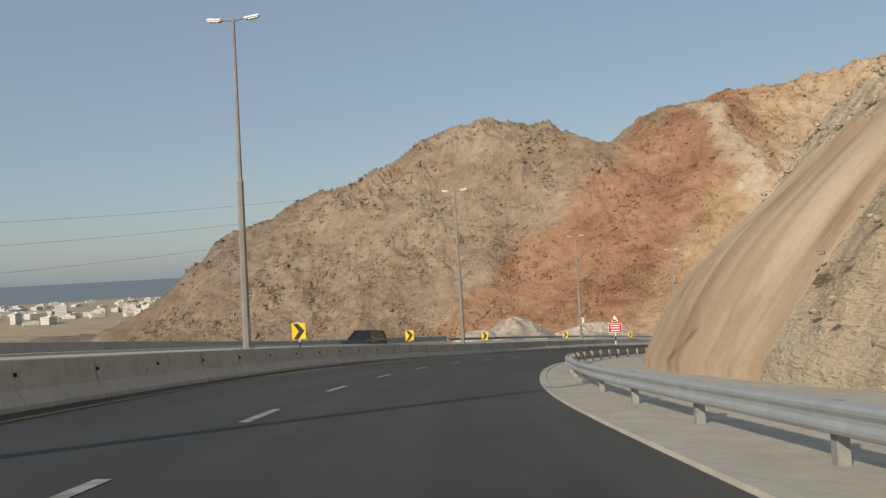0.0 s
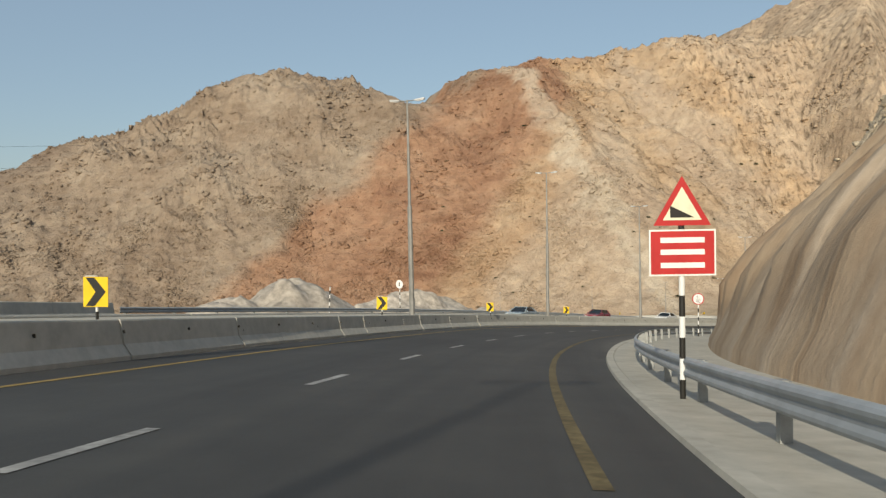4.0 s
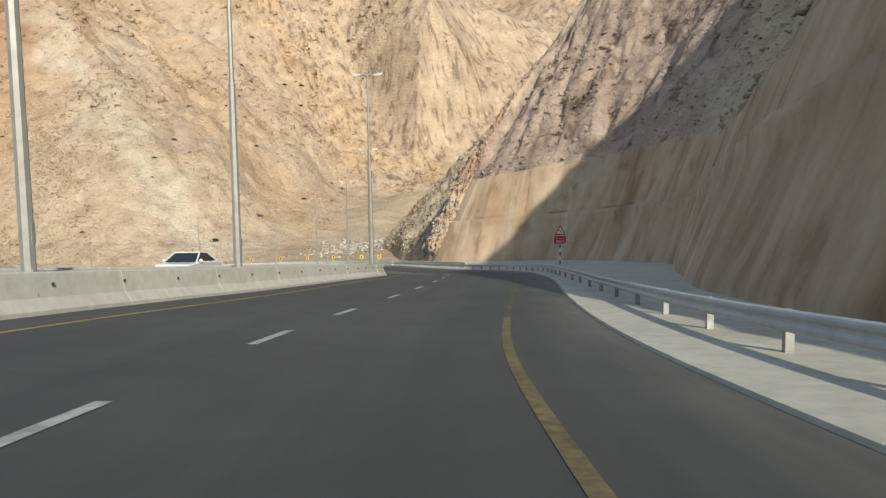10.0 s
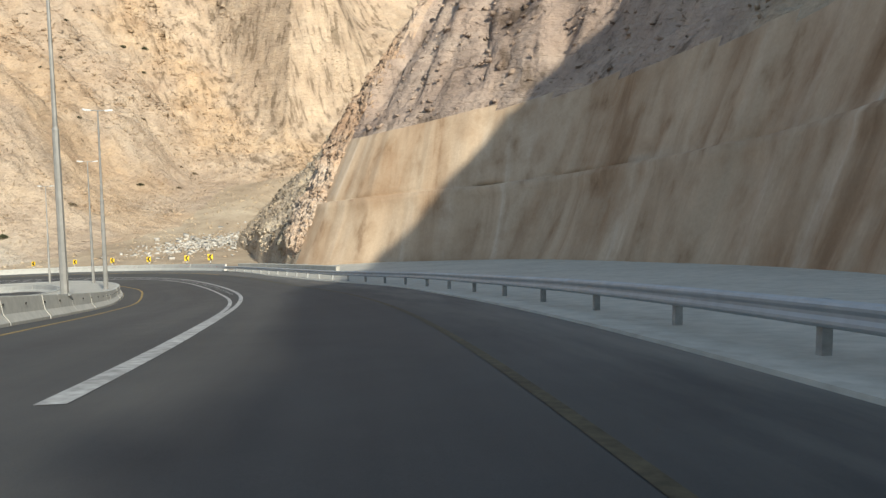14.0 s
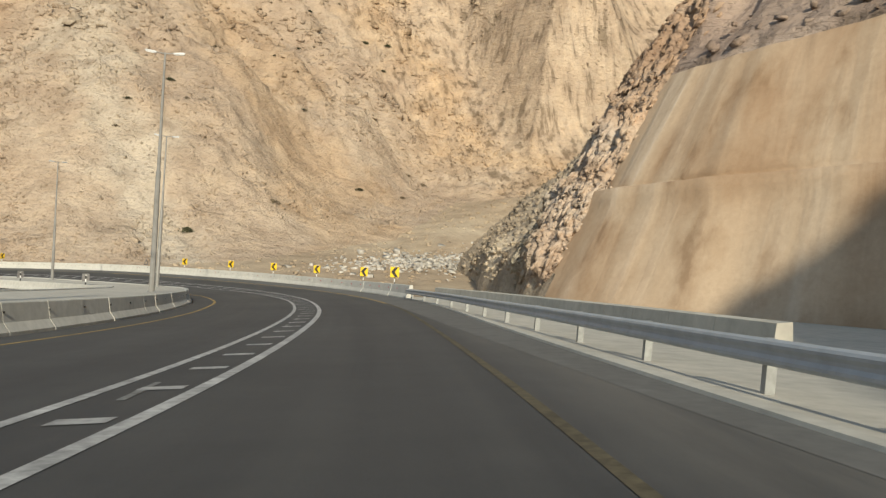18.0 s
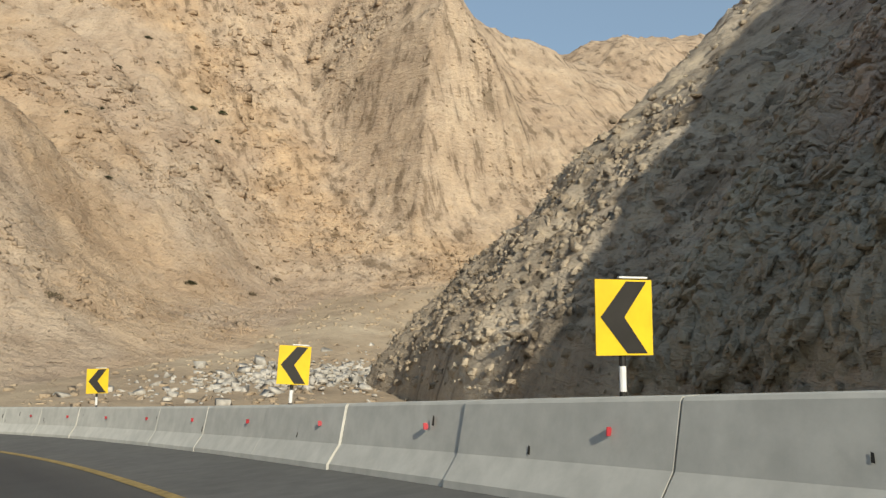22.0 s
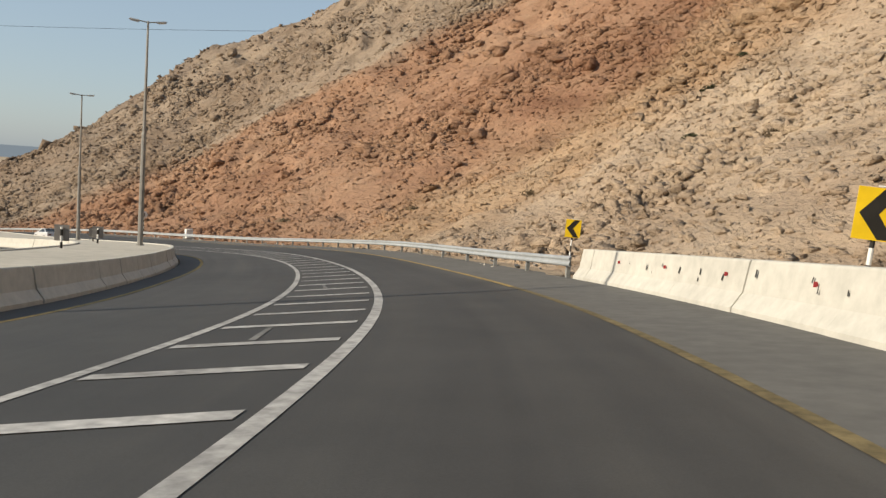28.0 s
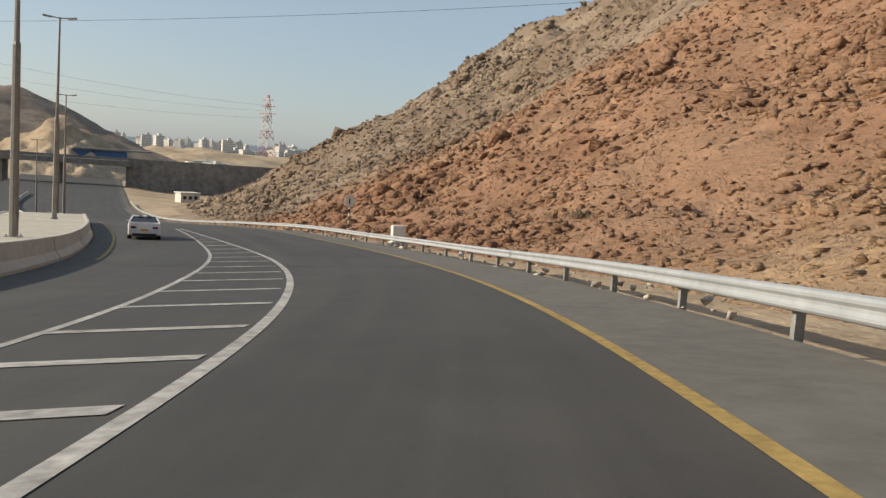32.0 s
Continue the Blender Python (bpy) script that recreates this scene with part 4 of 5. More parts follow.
M_REDSPOT = plain("red_reflector", (0.4, 0.04, 0.05), 0.4, 0, 0.1)
for k in range(26):
    scuff(292 + k * 3.8 + random.uniform(-1.4, 1.4), RBAR, 1, random.uniform(0.36, 0.62), random.uniform(0.025, 0.05), M_BLACK, random.uniform(-0.6, 0.6))
for k in range(60):
    scuff(322 + k * 1.13 + random.uniform(-0.5, 0.5), RBAR, 1, random.uniform(0.45, 0.66), random.uniform(0.03, 0.065), M_BLACK, random.uniform(-0.6, 0.6))
for k in range(40):
    scuff(-5 + k * 7.7 + random.uniform(-2.5, 2.5), MB, -1, random.uniform(0.36, 0.6), random.uniform(0.025, 0.05), M_BLACK, random.uniform(-0.6, 0.6))
for k in range(34):
    reflector(290.2 + k * 3.0, RBAR, 1, M_REDSPOT)
for k in range(100):
    reflector(-4.0 + k * 3.0, MB, -1, M_BLACK)


def guardrail(label, s0, s1, line_, side, gap):
    """A steel W-beam on posts. side: +1 if the beam faces to the left of the line."""
    ob = empty("guardrail", Matrix())
    tagged(ob, label, "guardrail", kind="structure")
    f = -side

    def beam(s):
        x = line_(s) + f * 0.06
        out = [(x + f * o, u) for o, u in ((0.0, 0.35), (0.06, 0.372), (0.082, 0.405), (0.08, 0.44), (0.05, 0.485), (0.05, 0.525), (0.08, 0.57), (0.082, 0.605), (0.06, 0.638), (0.0, 0.66))]
        return out + [(a - f * 0.012, b) for a, b in out[::-1]]
    sweep("beam", s0, s1, 2.0, beam, M_STEEL, ob, smooth=False)
    s = s0 + 0.6
    while s < s1:
        bm = bmesh.new()
        box(bm, (0.12, 0.014, 1.1), Matrix.Translation((0, 0, 0.08)))
        box(bm, (0.014, 0.12, 1.1), Matrix.Translation((0.055, 0.055, 0.08)))
        box(bm, (0.014, 0.12, 1.1), Matrix.Translation((-0.055, 0.055, 0.08)))
        box(bm, (0.1, 0.1, 0.3), Matrix.Translation((f * 0.03, 0.02, 0.5)))
        p = part("post", bm, M_POST, ob)
        x, y, z = at(s, line_(s) + side * 0.08)
        p.matrix_basis = pose(x, y, z, 0, 0, heading(s))
        s += gap
    return ob


guardrail("galvanised steel guardrail on posts beside the cutting", -29.1, 288.9, PO, 1, 4.0)
guardrail("pale steel guardrail on short posts under the rocky slope", 392.6, 660, PO, 1, 4.2)
guardrail("steel guardrail at the edge of the opposite carriageway", 88, 228, OUT, -1, 4.0)


# ---------------------------------------------------------------- lamps
def street_lamp():
    ob = empty("street_lamp", Matrix())
    tagged(ob, "tall galvanised street lamp with two lamp heads on the median", "street lamp", "street lamps along the median")
    bm = bmesh.new()
    tube(bm, 0.165, 0.135, 7.1, sides=8)
    part("lower_pole", bm, M_POLE, ob)
    bm = bmesh.new()
    tube(bm, 0.1, 0.055, 7.0, Matrix.Translation((0, 0, 7.1)), 8)
    tube(bm, 0.15, 0.11, 0.12, Matrix.Translation((0, 0, 7.08)), 8)
    part("upper_pole", bm, M_POLE, ob)
    bm = bmesh.new()
    box(bm, (0.5, 0.5, 0.03), Matrix.Translation((0, 0, 0.015)))
    for a in (-0.19, 0.19):
        for b in (-0.19, 0.19):
            tube(bm, 0.025, 0.025, 0.08, Matrix.Translation((a, b, 0.03)), 6)
    part("base_plate", bm, M_POST, ob)
    bm = bmesh.new()
    box(bm, (0.012, 0.14, 0.5), Matrix.Translation((0.155, 0, 0.9)), 0.004)
    part("hatch", bm, M_POST, ob)
    for f in (-1, 1):
        bm = bmesh.new()
        tube(bm, 0.04, 0.035, 0.5, Matrix.Translation((0, 0, 14.02)) @ pose(0, 0, 0, 0, f * 82, 0), 8)
        arm = part("arm", bm, M_POLE, ob)
        bm = bmesh.new()
        g = box(bm, (0.62, 0.26, 0.12), Matrix.Translation((f * 0.76, 0, 14.1)) @ pose(0, 0, 0, 0, -f * 8, 0), 0.04)
        for v_ in bm.verts:
            if v_.co.x * f > 0.8:
                v_.co.y *= 0.75
        head = part("lamp_head", bm, M_LAMP, arm)
        bm = bmesh.new()
        box(bm, (0.4, 0.18, 0.03), Matrix.Translation((f * 0.8, 0, 14.035)) @ pose(0, 0, 0, 0, -f * 8, 0), 0.01)
        part("lens", bm, M_GLASS, head)
    return ob


lamp = street_lamp()
for k, (s, d, tall) in enumerate(((0.5, -9.2, 0.95), (30, -9.1, 0.95), (62.6, -9.1, 0.91), (96, -9.4, 0.92), (125.6, -10, 1), (149.5, -9.2, 1), (162, -8.6, 1), (190, -7.9, 1), (223.5, -9.7, 1), (254, -10.6, 1), (286.5, -10.9, 1), (317.5, -10.6, 1), (350, -10.9, 1), (384, -12, 1), (423, -10.9, 1), (457, -13.6, 1), (488, -16, 1), (523, -17, 1), (553, -18.2, 1), (583, -19.6, 1))):
    x, y, z = at(s, d, 0.81 if s < 516 else 0.0)
    m = pose(x, y, z, random.uniform(-0.4, 0.4), random.uniform(-0.4, 0.4), heading(s)) @ Matrix.Diagonal((1, 1, tall, 1))
    if k == 0:
        lamp.matrix_basis = m
    else:
        copy_thing(lamp, m)


# ---------------------------------------------------------------- signs
def striped_pole(ob, height, r=0.045, step=0.32):
    z, k = 0.0, 0
    while z < height - 0.01:
        h = min(step, height - z)
        bm = bmesh.new()
        tube(bm, r, r, h, Matrix.Translation((0, 0, z)), 10)
        part("band", bm, M_BLACK if k % 2 == 0 else M_SIGNW, ob)
        z += h
        k += 1


def prism(pts, y0, y1):
    """A plate in the xz plane between y0 and y1."""
    bm = bmesh.new()
    a = [bm.verts.new((x, y0, z)) for x, z in pts]
    b = [bm.verts.new((x, y1, z)) for x, z in pts]
    bm.faces.new(a)
    bm.faces.new(b[::-1])
    for i in range(len(pts)):
        j = (i + 1) % len(pts)
        bm.faces.new((a[i], a[j], b[j], b[i]))
    return bm


def words(name, text, size, mat, parent, x, z, y=-0.03, label=""):
    cu = bpy.data.curves.new(name, "FONT")
    cu.body, cu.size, cu.align_x, cu.align_y, cu.extrude = text, size, "CENTER", "CENTER", 0.001
    tmp = bpy.data.objects.new(name, cu)
    scene.collection.objects.link(tmp)
    bpy.context.view_layer.update()
    me = bpy.data.meshes.new_from_object(tmp.evaluated_get(bpy.context.evaluated_depsgraph_get()))
    bpy.data.objects.remove(tmp)
    me.materials.clear()
    me.materials.append(mat)
    ob = new(name, me)
    ob.parent = parent
    ob.matrix_basis = pose(x, y, z, 90, 0, 0)
    if label:
        ob["label"] = label
    return ob


def chevron_sign(flip, low, group):
    """A square yellow plate with a black chevron; the arrow points to -x, or to +x when flipped."""
    ob = empty("chevron_sign", Matrix())
    tagged(ob, "yellow chevron sign with a black arrow on a striped post", "road sign", group)
    h = low
    striped_pole(ob, h + 0.62, 0.04, 0.28)
    f = -1 if flip else 1
    plate = part("plate", prism([(-0.36, h), (0.36, h), (0.36, h + 0.84), (-0.36, h + 0.84)], -0.06, -0.045), M_SIGNY, ob)
    c = h + 0.42
    pts = [(-0.3, c), (0.03, c + 0.4), (0.29, c + 0.4), (0.0, c), (0.29, c - 0.4), (0.03, c - 0.4)]
    bm = bmesh.new()
    top = [bm.verts.new((f * pts[i][0], -0.064, pts[i][1])) for i in (0, 1, 2, 3)]
    bm.faces.new(top)
    bot = [bm.verts.new((f * pts[i][0], -0.064, pts[i][1])) for i in (0, 3, 4, 5)]
    bm.faces.new(bot)
    part("arrow", bm, M_BLACK, plate)
    part("backing", prism([(-0.35, h + 0.01), (0.35, h + 0.01), (0.35, h + 0.83), (-0.35, h + 0.83)], -0.044, -0.035), M_SIGNG, plate)
    bm = bmesh.new()
    box(bm, (0.36, 0.05, 0.02), Matrix.Translation((0.12 * f, -0.05, h + 0.865)))
    part("bracket", bm, M_SIGNW, plate)
    return ob


left_chev = chevron_sign(True, 0.42, "chevrons on the median")
for i, (s, turn) in enumerate(((35.5, 0), (51.5, 0), (68, -3), (90.5, 0), (110, -4), (128, 0))):
    x, y, z = at(s, -9.1, 0.8)
    m = pose(x, y, z, 0, random.uniform(-1.5, 1.5), heading(s) + 5 + turn) @ Matrix.Diagonal((0.88, 1, 0.88, 1))
    if i == 0:
        left_chev.matrix_basis = m
    else:
        copy_thing(left_chev, m)
right_chev = chevron_sign(False, 1.24, "chevrons outside the bend")
for i, (s, d, low) in enumerate(((300.7, 6.0, 0), (309.8, 6.0, 0), (321.4, 6.0, 0), (330.9, 6.0, 0), (339.9, 6.0, 0), (348.9, 6.0, 0), (381.6, 6.1, 0), (399.8, 7.1, 0.1))):
    x, y, z = at(s, d, low)
    m = pose(x, y, z, 0, random.uniform(-2, 4), heading(s) - 13) @ (Matrix.Diagonal((0.85, 1, 0.85, 1)) if s > 390 else Matrix.Diagonal((0.96, 1, 0.97, 1)))
    if i == 0:
        right_chev.matrix_basis = m
    else:
        copy_thing(right_chev, m)


def disc(r, y0, y1, z, n=28):
    return prism([(r * math.cos(2 * math.pi * k / n), z + r * math.sin(2 * math.pi * k / n)) for k in range(n)], y0, y1)


def speed_sign(s, d, height, r, turn, number=True):
    ob = empty("round_sign", Matrix())
    tagged(ob, "round white speed sign with a red rim on a striped post" if number else "round white warning disc on a striped post", "road sign")
    striped_pole(ob, height - r + 0.1)
    rim = part("rim", disc(r, -0.062, -0.045, height), M_SIGNR if number else M_SIGNW, ob)
    face = part("face", disc(r * 0.84, -0.067, -0.06, height), M_SIGNW, rim)
    if number:
        words("numerals", "40", r * 0.78, M_BLACK, rim, 0, height - r * 0.4, -0.071)
        words("numerals", "\u0664\u0660", r * 0.7, M_BLACK, rim, 0, height + r * 0.38, -0.071)
        bm = bmesh.new()
        box(bm, (r * 1.6, 0.004, 0.015), Matrix.Translation((0, -0.07, height)))
        part("bar", bm, M_BLACK, rim)
    else:
        bm = bmesh.new()
        box(bm, (0.12, 0.004, r * 0.9), Matrix.Translation((0, -0.07, height)))
        part("bar", bm, M_BLACK, rim)
    x, y, z = at(s, d)
    ob.matrix_basis = pose(x, y, z, 0, 0, heading(s) + turn)
    return ob


speed_sign(119, 4.75, 2.98, 0.45, 6)
speed_sign(122.5, -24.0, 3.0, 0.42, -6, False)
dark = speed_sign(493, 6.0, 2.9, 0.5, 8, False)
dark["label"] = "round sign with a dark rim beside the guardrail"


def triangle(w, z, y0, y1):
    h = w * 0.87
    return prism([(-w / 2, z), (w / 2, z), (0, z + h)], y0, y1)


def warning_sign(s, d, low, text, symbol, turn):
    ob = empty("warning_sign", Matrix())
    tagged(ob, "red triangular warning sign over a red text plate on a post", "road sign")
    striped_pole(ob, low + 1.2)
    plate = part("text_plate", prism([(-0.5, low), (0.5, low), (0.5, low + 0.7), (-0.5, low + 0.7)], -0.06, -0.045), M_SIGNW, ob)
    part("panel", prism([(-0.475, low + 0.025), (0.475, low + 0.025), (0.475, low + 0.675), (-0.475, low + 0.675)], -0.064, -0.058), M_SIGNR, plate)
    if text:
        words("lettering", "REDUCE", 0.17, M_SIGNW, plate, 0, low + 0.27, -0.068)
        words("lettering", "SPEED NOW", 0.155, M_SIGNW, plate, 0, low + 0.11, -0.068)
        words("lettering", "\ufee5\ufef5\ufe8d \ufe94\ufecb\ufeae\ufeb4\ufedf\ufe8d \ufed2\ufed4\ufea7", 0.165, M_SIGNW, plate, 0, low + 0.5, -0.068)
    else:
        for u in (0.16, 0.36, 0.54):
            bm = bmesh.new()
            box(bm, (0.66, 0.004, 0.08), Matrix.Translation((0, -0.066, low + u)))
            part("lettering", bm, M_SIGNW, plate)
    tri = part("triangle", triangle(0.86, low + 0.76, -0.06, -0.045), M_SIGNR, ob)
    part("face", triangle(0.58, low + 0.84, -0.064, -0.058), plain("sign_cream", (0.72, 0.68, 0.5), 0.5, 0, 0.05), tri)
    if symbol == "bend":
        bm = bmesh.new()
        prev = None
        for k in range(9):
            a = math.pi / 2 * k / 8
            cx, cz = -0.1 + 0.16 * math.sin(a), low + 0.98 + 0.16 * math.cos(a) - 0.02
            i_, o_ = bm.verts.new((-0.1 + 0.13 * math.sin(a), -0.068, low + 0.96 + 0.13 * math.cos(a))), bm.verts.new((-0.1 + 0.19 * math.sin(a), -0.068, low + 0.96 + 0.19 * math.cos(a)))
            if prev:
                bm.faces.new((prev[0], prev[1], o_, i_))
            prev = (i_, o_)
        lo_i, lo_o = bm.verts.new((0.03, -0.068, low + 0.87)), bm.verts.new((0.09, -0.068, low + 0.87))
        bm.faces.new((prev[0], prev[1], lo_o, lo_i))
        part("symbol", bm, M_BLACK, tri)
    else:
        part("symbol", prism([(-0.18, low + 0.88), (0.18, low + 0.88), (-0.18, low + 1.06)], -0.07, -0.064), M_BLACK, tri)
    x, y, z = at(s, d)
    ob.matrix_basis = pose(x, y, z, 0, 0, heading(s) + turn)
    return ob


warning_sign(194.5, 6.0, 2.15, True, "bend", 2)
warning_sign(64, 2.6, 1.9, False, "slope", 4)

wire = empty("fallen_sign", Matrix())
tagged(wire, "dark triangular sign frame standing behind the concrete barrier", "road sign")
bm = triangle(1.0, 0.75, -0.02, 0.02)
bmesh.ops.delete(bm, geom=[f for f in bm.faces if len(f.verts) == 3], context="FACES_ONLY")
part("frame", bm, M_SIGNG, wire)
bm = bmesh.new()
for p0, p1 in (((-0.42, 0.8), (0.0, 1.5)), ((0.42, 0.8), (0.0, 1.5)), ((-0.42, 0.8), (0.42, 0.8))):
    mid = Vector(((p0[0] + p1[0]) / 2, 0, (p0[1] + p1[1]) / 2))
    ang = math.degrees(math.atan2(p1[1] - p0[1], p1[0] - p0[0]))
    box(bm, (math.dist(p0, p1), 0.05, 0.09), Matrix.Translation(mid) @ pose(0, 0, 0, 0, -ang, 0))
part("rim", bm, M_SIGNG, wire)
bm = bmesh.new()
tube(bm, 0.03, 0.03, 0.9)
part("post", bm, M_SIGNG, wire)
x, y, z = at(357, 6.7)
wire.matrix_basis = pose(x, y, z, 0, 0, heading(357) + 15)

pole = empty("marker_post", Matrix())
tagged(pole, "thin black and white striped marker post at the valley edge", "post")
striped_pole(pole, 2.6, 0.05)
x, y, z = at(111.5, -24.0, -0.2)
pole.matrix_basis = pose(x, y, z, 0, 3, 0)


def sign_back():
    ob = empty("square_sign", Matrix())
    tagged(ob, "square sign seen from its dark back on the median", "road sign", "sign backs on the median")
    striped_pole(ob, 1.0, 0.06, 0.3)
    plate = part("plate", prism([(-0.33, 0.35), (0.33, 0.35), (0.33, 1.1), (-0.33, 1.1)], 0.045, 0.065), M_SIGNG, ob)
    return ob


back = sign_back()
for i, (s, d) in enumerate(((411, -13.6), (428, -13.6), (444, -13.8), (330, -14.5), (350, -14.5), (370, -14.6), (390, -13.8))):
    x, y, z = at(s, d, 0.8)
    m = pose(x, y, z, 0, 0, heading(s) - 6)
    if i == 0:
        back.matrix_basis = m
    else:
        copy_thing(back, m)


# ---------------------------------------------------------------- vehicles
def paint(name, colour):
    m, n, l, bs = material(name)
    dirt = tex(n, l, 1.2, 6)
    l.new(mix(n, l, 0.6, colour, ramp(n, l, dirt, [(0.35, (0.82, 0.8, 0.77)), (0.65, (1, 1, 1))]), "MULTIPLY"), bs.inputs["Base Color"])
    bs.inputs["Roughness"].default_value = 0.25
    bs.inputs["Coat Weight"].default_value = 0.6
    return m


M_TYRE = plain("tyre_rubber", (0.02, 0.02, 0.02), 0.85, 0, 0.1)
M_RIM = plain("wheel_rim", (0.35, 0.35, 0.36), 0.35, 0.8, 0.05)
M_WIN = plain("tinted_glass", (0.015, 0.018, 0.02), 0.08, 0, 0.05)
M_TAIL = plain("tail_lamp", (0.12, 0.012, 0.012), 0.25, 0, 0.05)
M_HEAD = plain("head_lamp", (0.6, 0.6, 0.58), 0.15, 0, 0.04)
M_PLATE = plain("plate_yellow", (0.6, 0.36, 0.03), 0.5, 0, 0.05)
M_TRIM = plain("black_trim", (0.02, 0.02, 0.022), 0.5, 0, 0.08)


def car(label, colour, length, width, body, cabin, roof_mat=None, spoiler=False, face="front"):
    """body: (y, z) side outline from the rear bumper over the top to the nose; cabin: the glasshouse's four corners (y, z). The nose points to +y."""
    ob = empty("car", Matrix())
    tagged(ob, label, "car", "cars on the road")
    hw = width / 2
    n = len(body)
    bm = bmesh.new()
    rows = []
    for k, x in enumerate((-hw, -hw * 0.94, hw * 0.94, hw)):
        inset = 0.07 if k in (0, 3) else 0.0
        rows.append([bm.verts.new((x, y * (1 - 0.03 * (k in (0, 3))), z - (inset if z > 0.5 else -inset * 0.6))) for y, z in body])
    for a, b in zip(rows, rows[1:]):
        for i in range(n):
            j = (i + 1) % n
            bm.faces.new((a[i], a[j], b[j], b[i]))
    bm.faces.new(rows[0])
    bm.faces.new(rows[-1][::-1])
    shell = part("body", bm, colour, ob, smooth=False)
    (y0, z0), (y1, z1), (y2, z2), (y3, z3) = cabin
    ti, bi = hw * 0.72, hw * 0.93
    bm = bmesh.new()
    q = [bm.verts.new(p) for p in ((-bi, y0, z0), (-ti, y1, z1), (-ti, y2, z2), (-bi, y3, z3), (bi, y0, z0), (ti, y1, z1), (ti, y2, z2), (bi, y3, z3))]
    for f in ((0, 1, 2, 3), (7, 6, 5, 4), (0, 4, 5, 1), (3, 2, 6, 7), (1, 5, 6, 2)):
        bm.faces.new([q[i] for i in f])
    part("window", bm, M_WIN, ob, "dark tinted glass")
    bm = bmesh.new()
    box(bm, (ti * 2 + 0.05, y2 - y1 + 0.12, 0.05), Matrix.Translation((0, (y1 + y2) / 2, (z1 + z2) / 2 + 0.012)) @ pose(0, 0, 0, math.degrees(math.atan2(z2 - z1, y2 - y1)), 0, 0), 0.02)
    part("roof", bm, roof_mat or colour, ob)
    for f in (-1, 1):
        for (ya, za), (yb, zb) in (((y0, z0), (y1, z1)), ((y3, z3), (y2, z2))):
            a, b = Vector((f * bi, ya, za)), Vector((f * ti, yb, zb))
            bm = bmesh.new()
            box(bm, (0.07, 0.09, (b - a).length), Matrix.Translation((a + b) / 2) @ (b - a).to_track_quat("Z", "Y").to_matrix().to_4x4())
            part("pillar", bm, colour, ob)
    wb = length * 0.3
    r = 0.34
    for y in (-wb, wb):
        for f in (-1, 1):
            bm = bmesh.new()
            tube(bm, r, r, 0.24, Matrix.Translation((f * (hw - 0.1) - 0.12, y, r)) @ pose(0, 0, 0, 0, 90, 0), 20)
            w_ = part("wheel", bm, M_TYRE, ob, "black tyre")
            bm = bmesh.new()
            tube(bm, r * 0.64, r * 0.58, 0.262, Matrix.Translation((f * (hw - 0.1) - 0.131, y, r)) @ pose(0, 0, 0, 0, 90, 0), 12)
            part("rim", bm, M_RIM, w_)
    ends = [(min(p[0] for p in body), -1), (max(p[0] for p in body), 1)]
    for y, f in ends:
        zt = 0.74 if f < 0 else 0.66
        for k in (-1, 1):
            bm = bmesh.new()
            box(bm, (0.34, 0.1, 0.13), Matrix.Translation((k * hw * 0.66, y - f * 0.035, zt)), 0.03)
            part("tail_light" if f < 0 else "headlight", bm, M_TAIL if f < 0 else M_HEAD, ob)
        bm = bmesh.new()
        box(bm, (0.42, 0.03, 0.13), Matrix.Translation((0, y + f * 0.012, 0.6 if f < 0 else 0.42)), 0.006)
        part("number_plate", bm, M_PLATE, ob)
        bm = bmesh.new()
        box(bm, (hw * 1.5, 0.1, 0.16), Matrix.Translation((0, y - f * 0.03, 0.3)), 0.03)
        part("lower_bumper", bm, M_TRIM, ob)
    if face:
        bm = bmesh.new()
        box(bm, (hw * 1.0, 0.08, 0.15), Matrix.Translation((0, ends[1][0] - 0.02, 0.56)), 0.02)
        part("grille", bm, M_TRIM, ob)
    for f in (-1, 1):
        bm = bmesh.new()
        box(bm, (0.18, 0.1, 0.13), Matrix.Translation((f * (hw + 0.06), y3 - 0.25, z3 + 0.06)), 0.03)
        part("mirror", bm, colour, ob)
    if spoiler:
        bm = bmesh.new()
        box(bm, (hw * 1.7, 0.16, 0.04), Matrix.Translation((0, ends[0][0] + 0.14, 1.06)), 0.015)
        part("spoiler", bm, colour, ob)
        for k in (-0.25, 0.25):
            bm = bmesh.new()
            box(bm, (0.24, 1.0, 0.012), Matrix.Translation((k, (y1 + y2) / 2, (z1 + z2) / 2 + 0.045)))
            part("stripe", bm, M_TRIM, ob)
    return ob


COUPE = [(-2.38, 0.3), (-2.4, 0.62), (-2.3, 1.0), (-1.6, 1.06), (-1.0, 1.02), (0.6, 1.0), (1.2, 0.95), (2.1, 0.84), (2.38, 0.66), (2.36, 0.3), (1.9, 0.2), (-1.9, 0.2)]
HATCH = [(-2.0, 0.32), (-2.05, 0.7), (-1.98, 1.02), (-1.2, 1.05), (0.7, 1.0), (1.2, 0.95), (1.95, 0.8), (2.12, 0.6), (2.1, 0.3), (1.7, 0.2), (-1.7, 0.2)]
JEEP = [(-2.2, 0.4), (-2.25, 0.8), (-2.2, 1.15), (-1.2, 1.18), (0.7, 1.15), (1.1, 1.12), (2.05, 1.05), (2.25, 0.8), (2.22, 0.4), (1.8, 0.3), (-1.8, 0.3)]


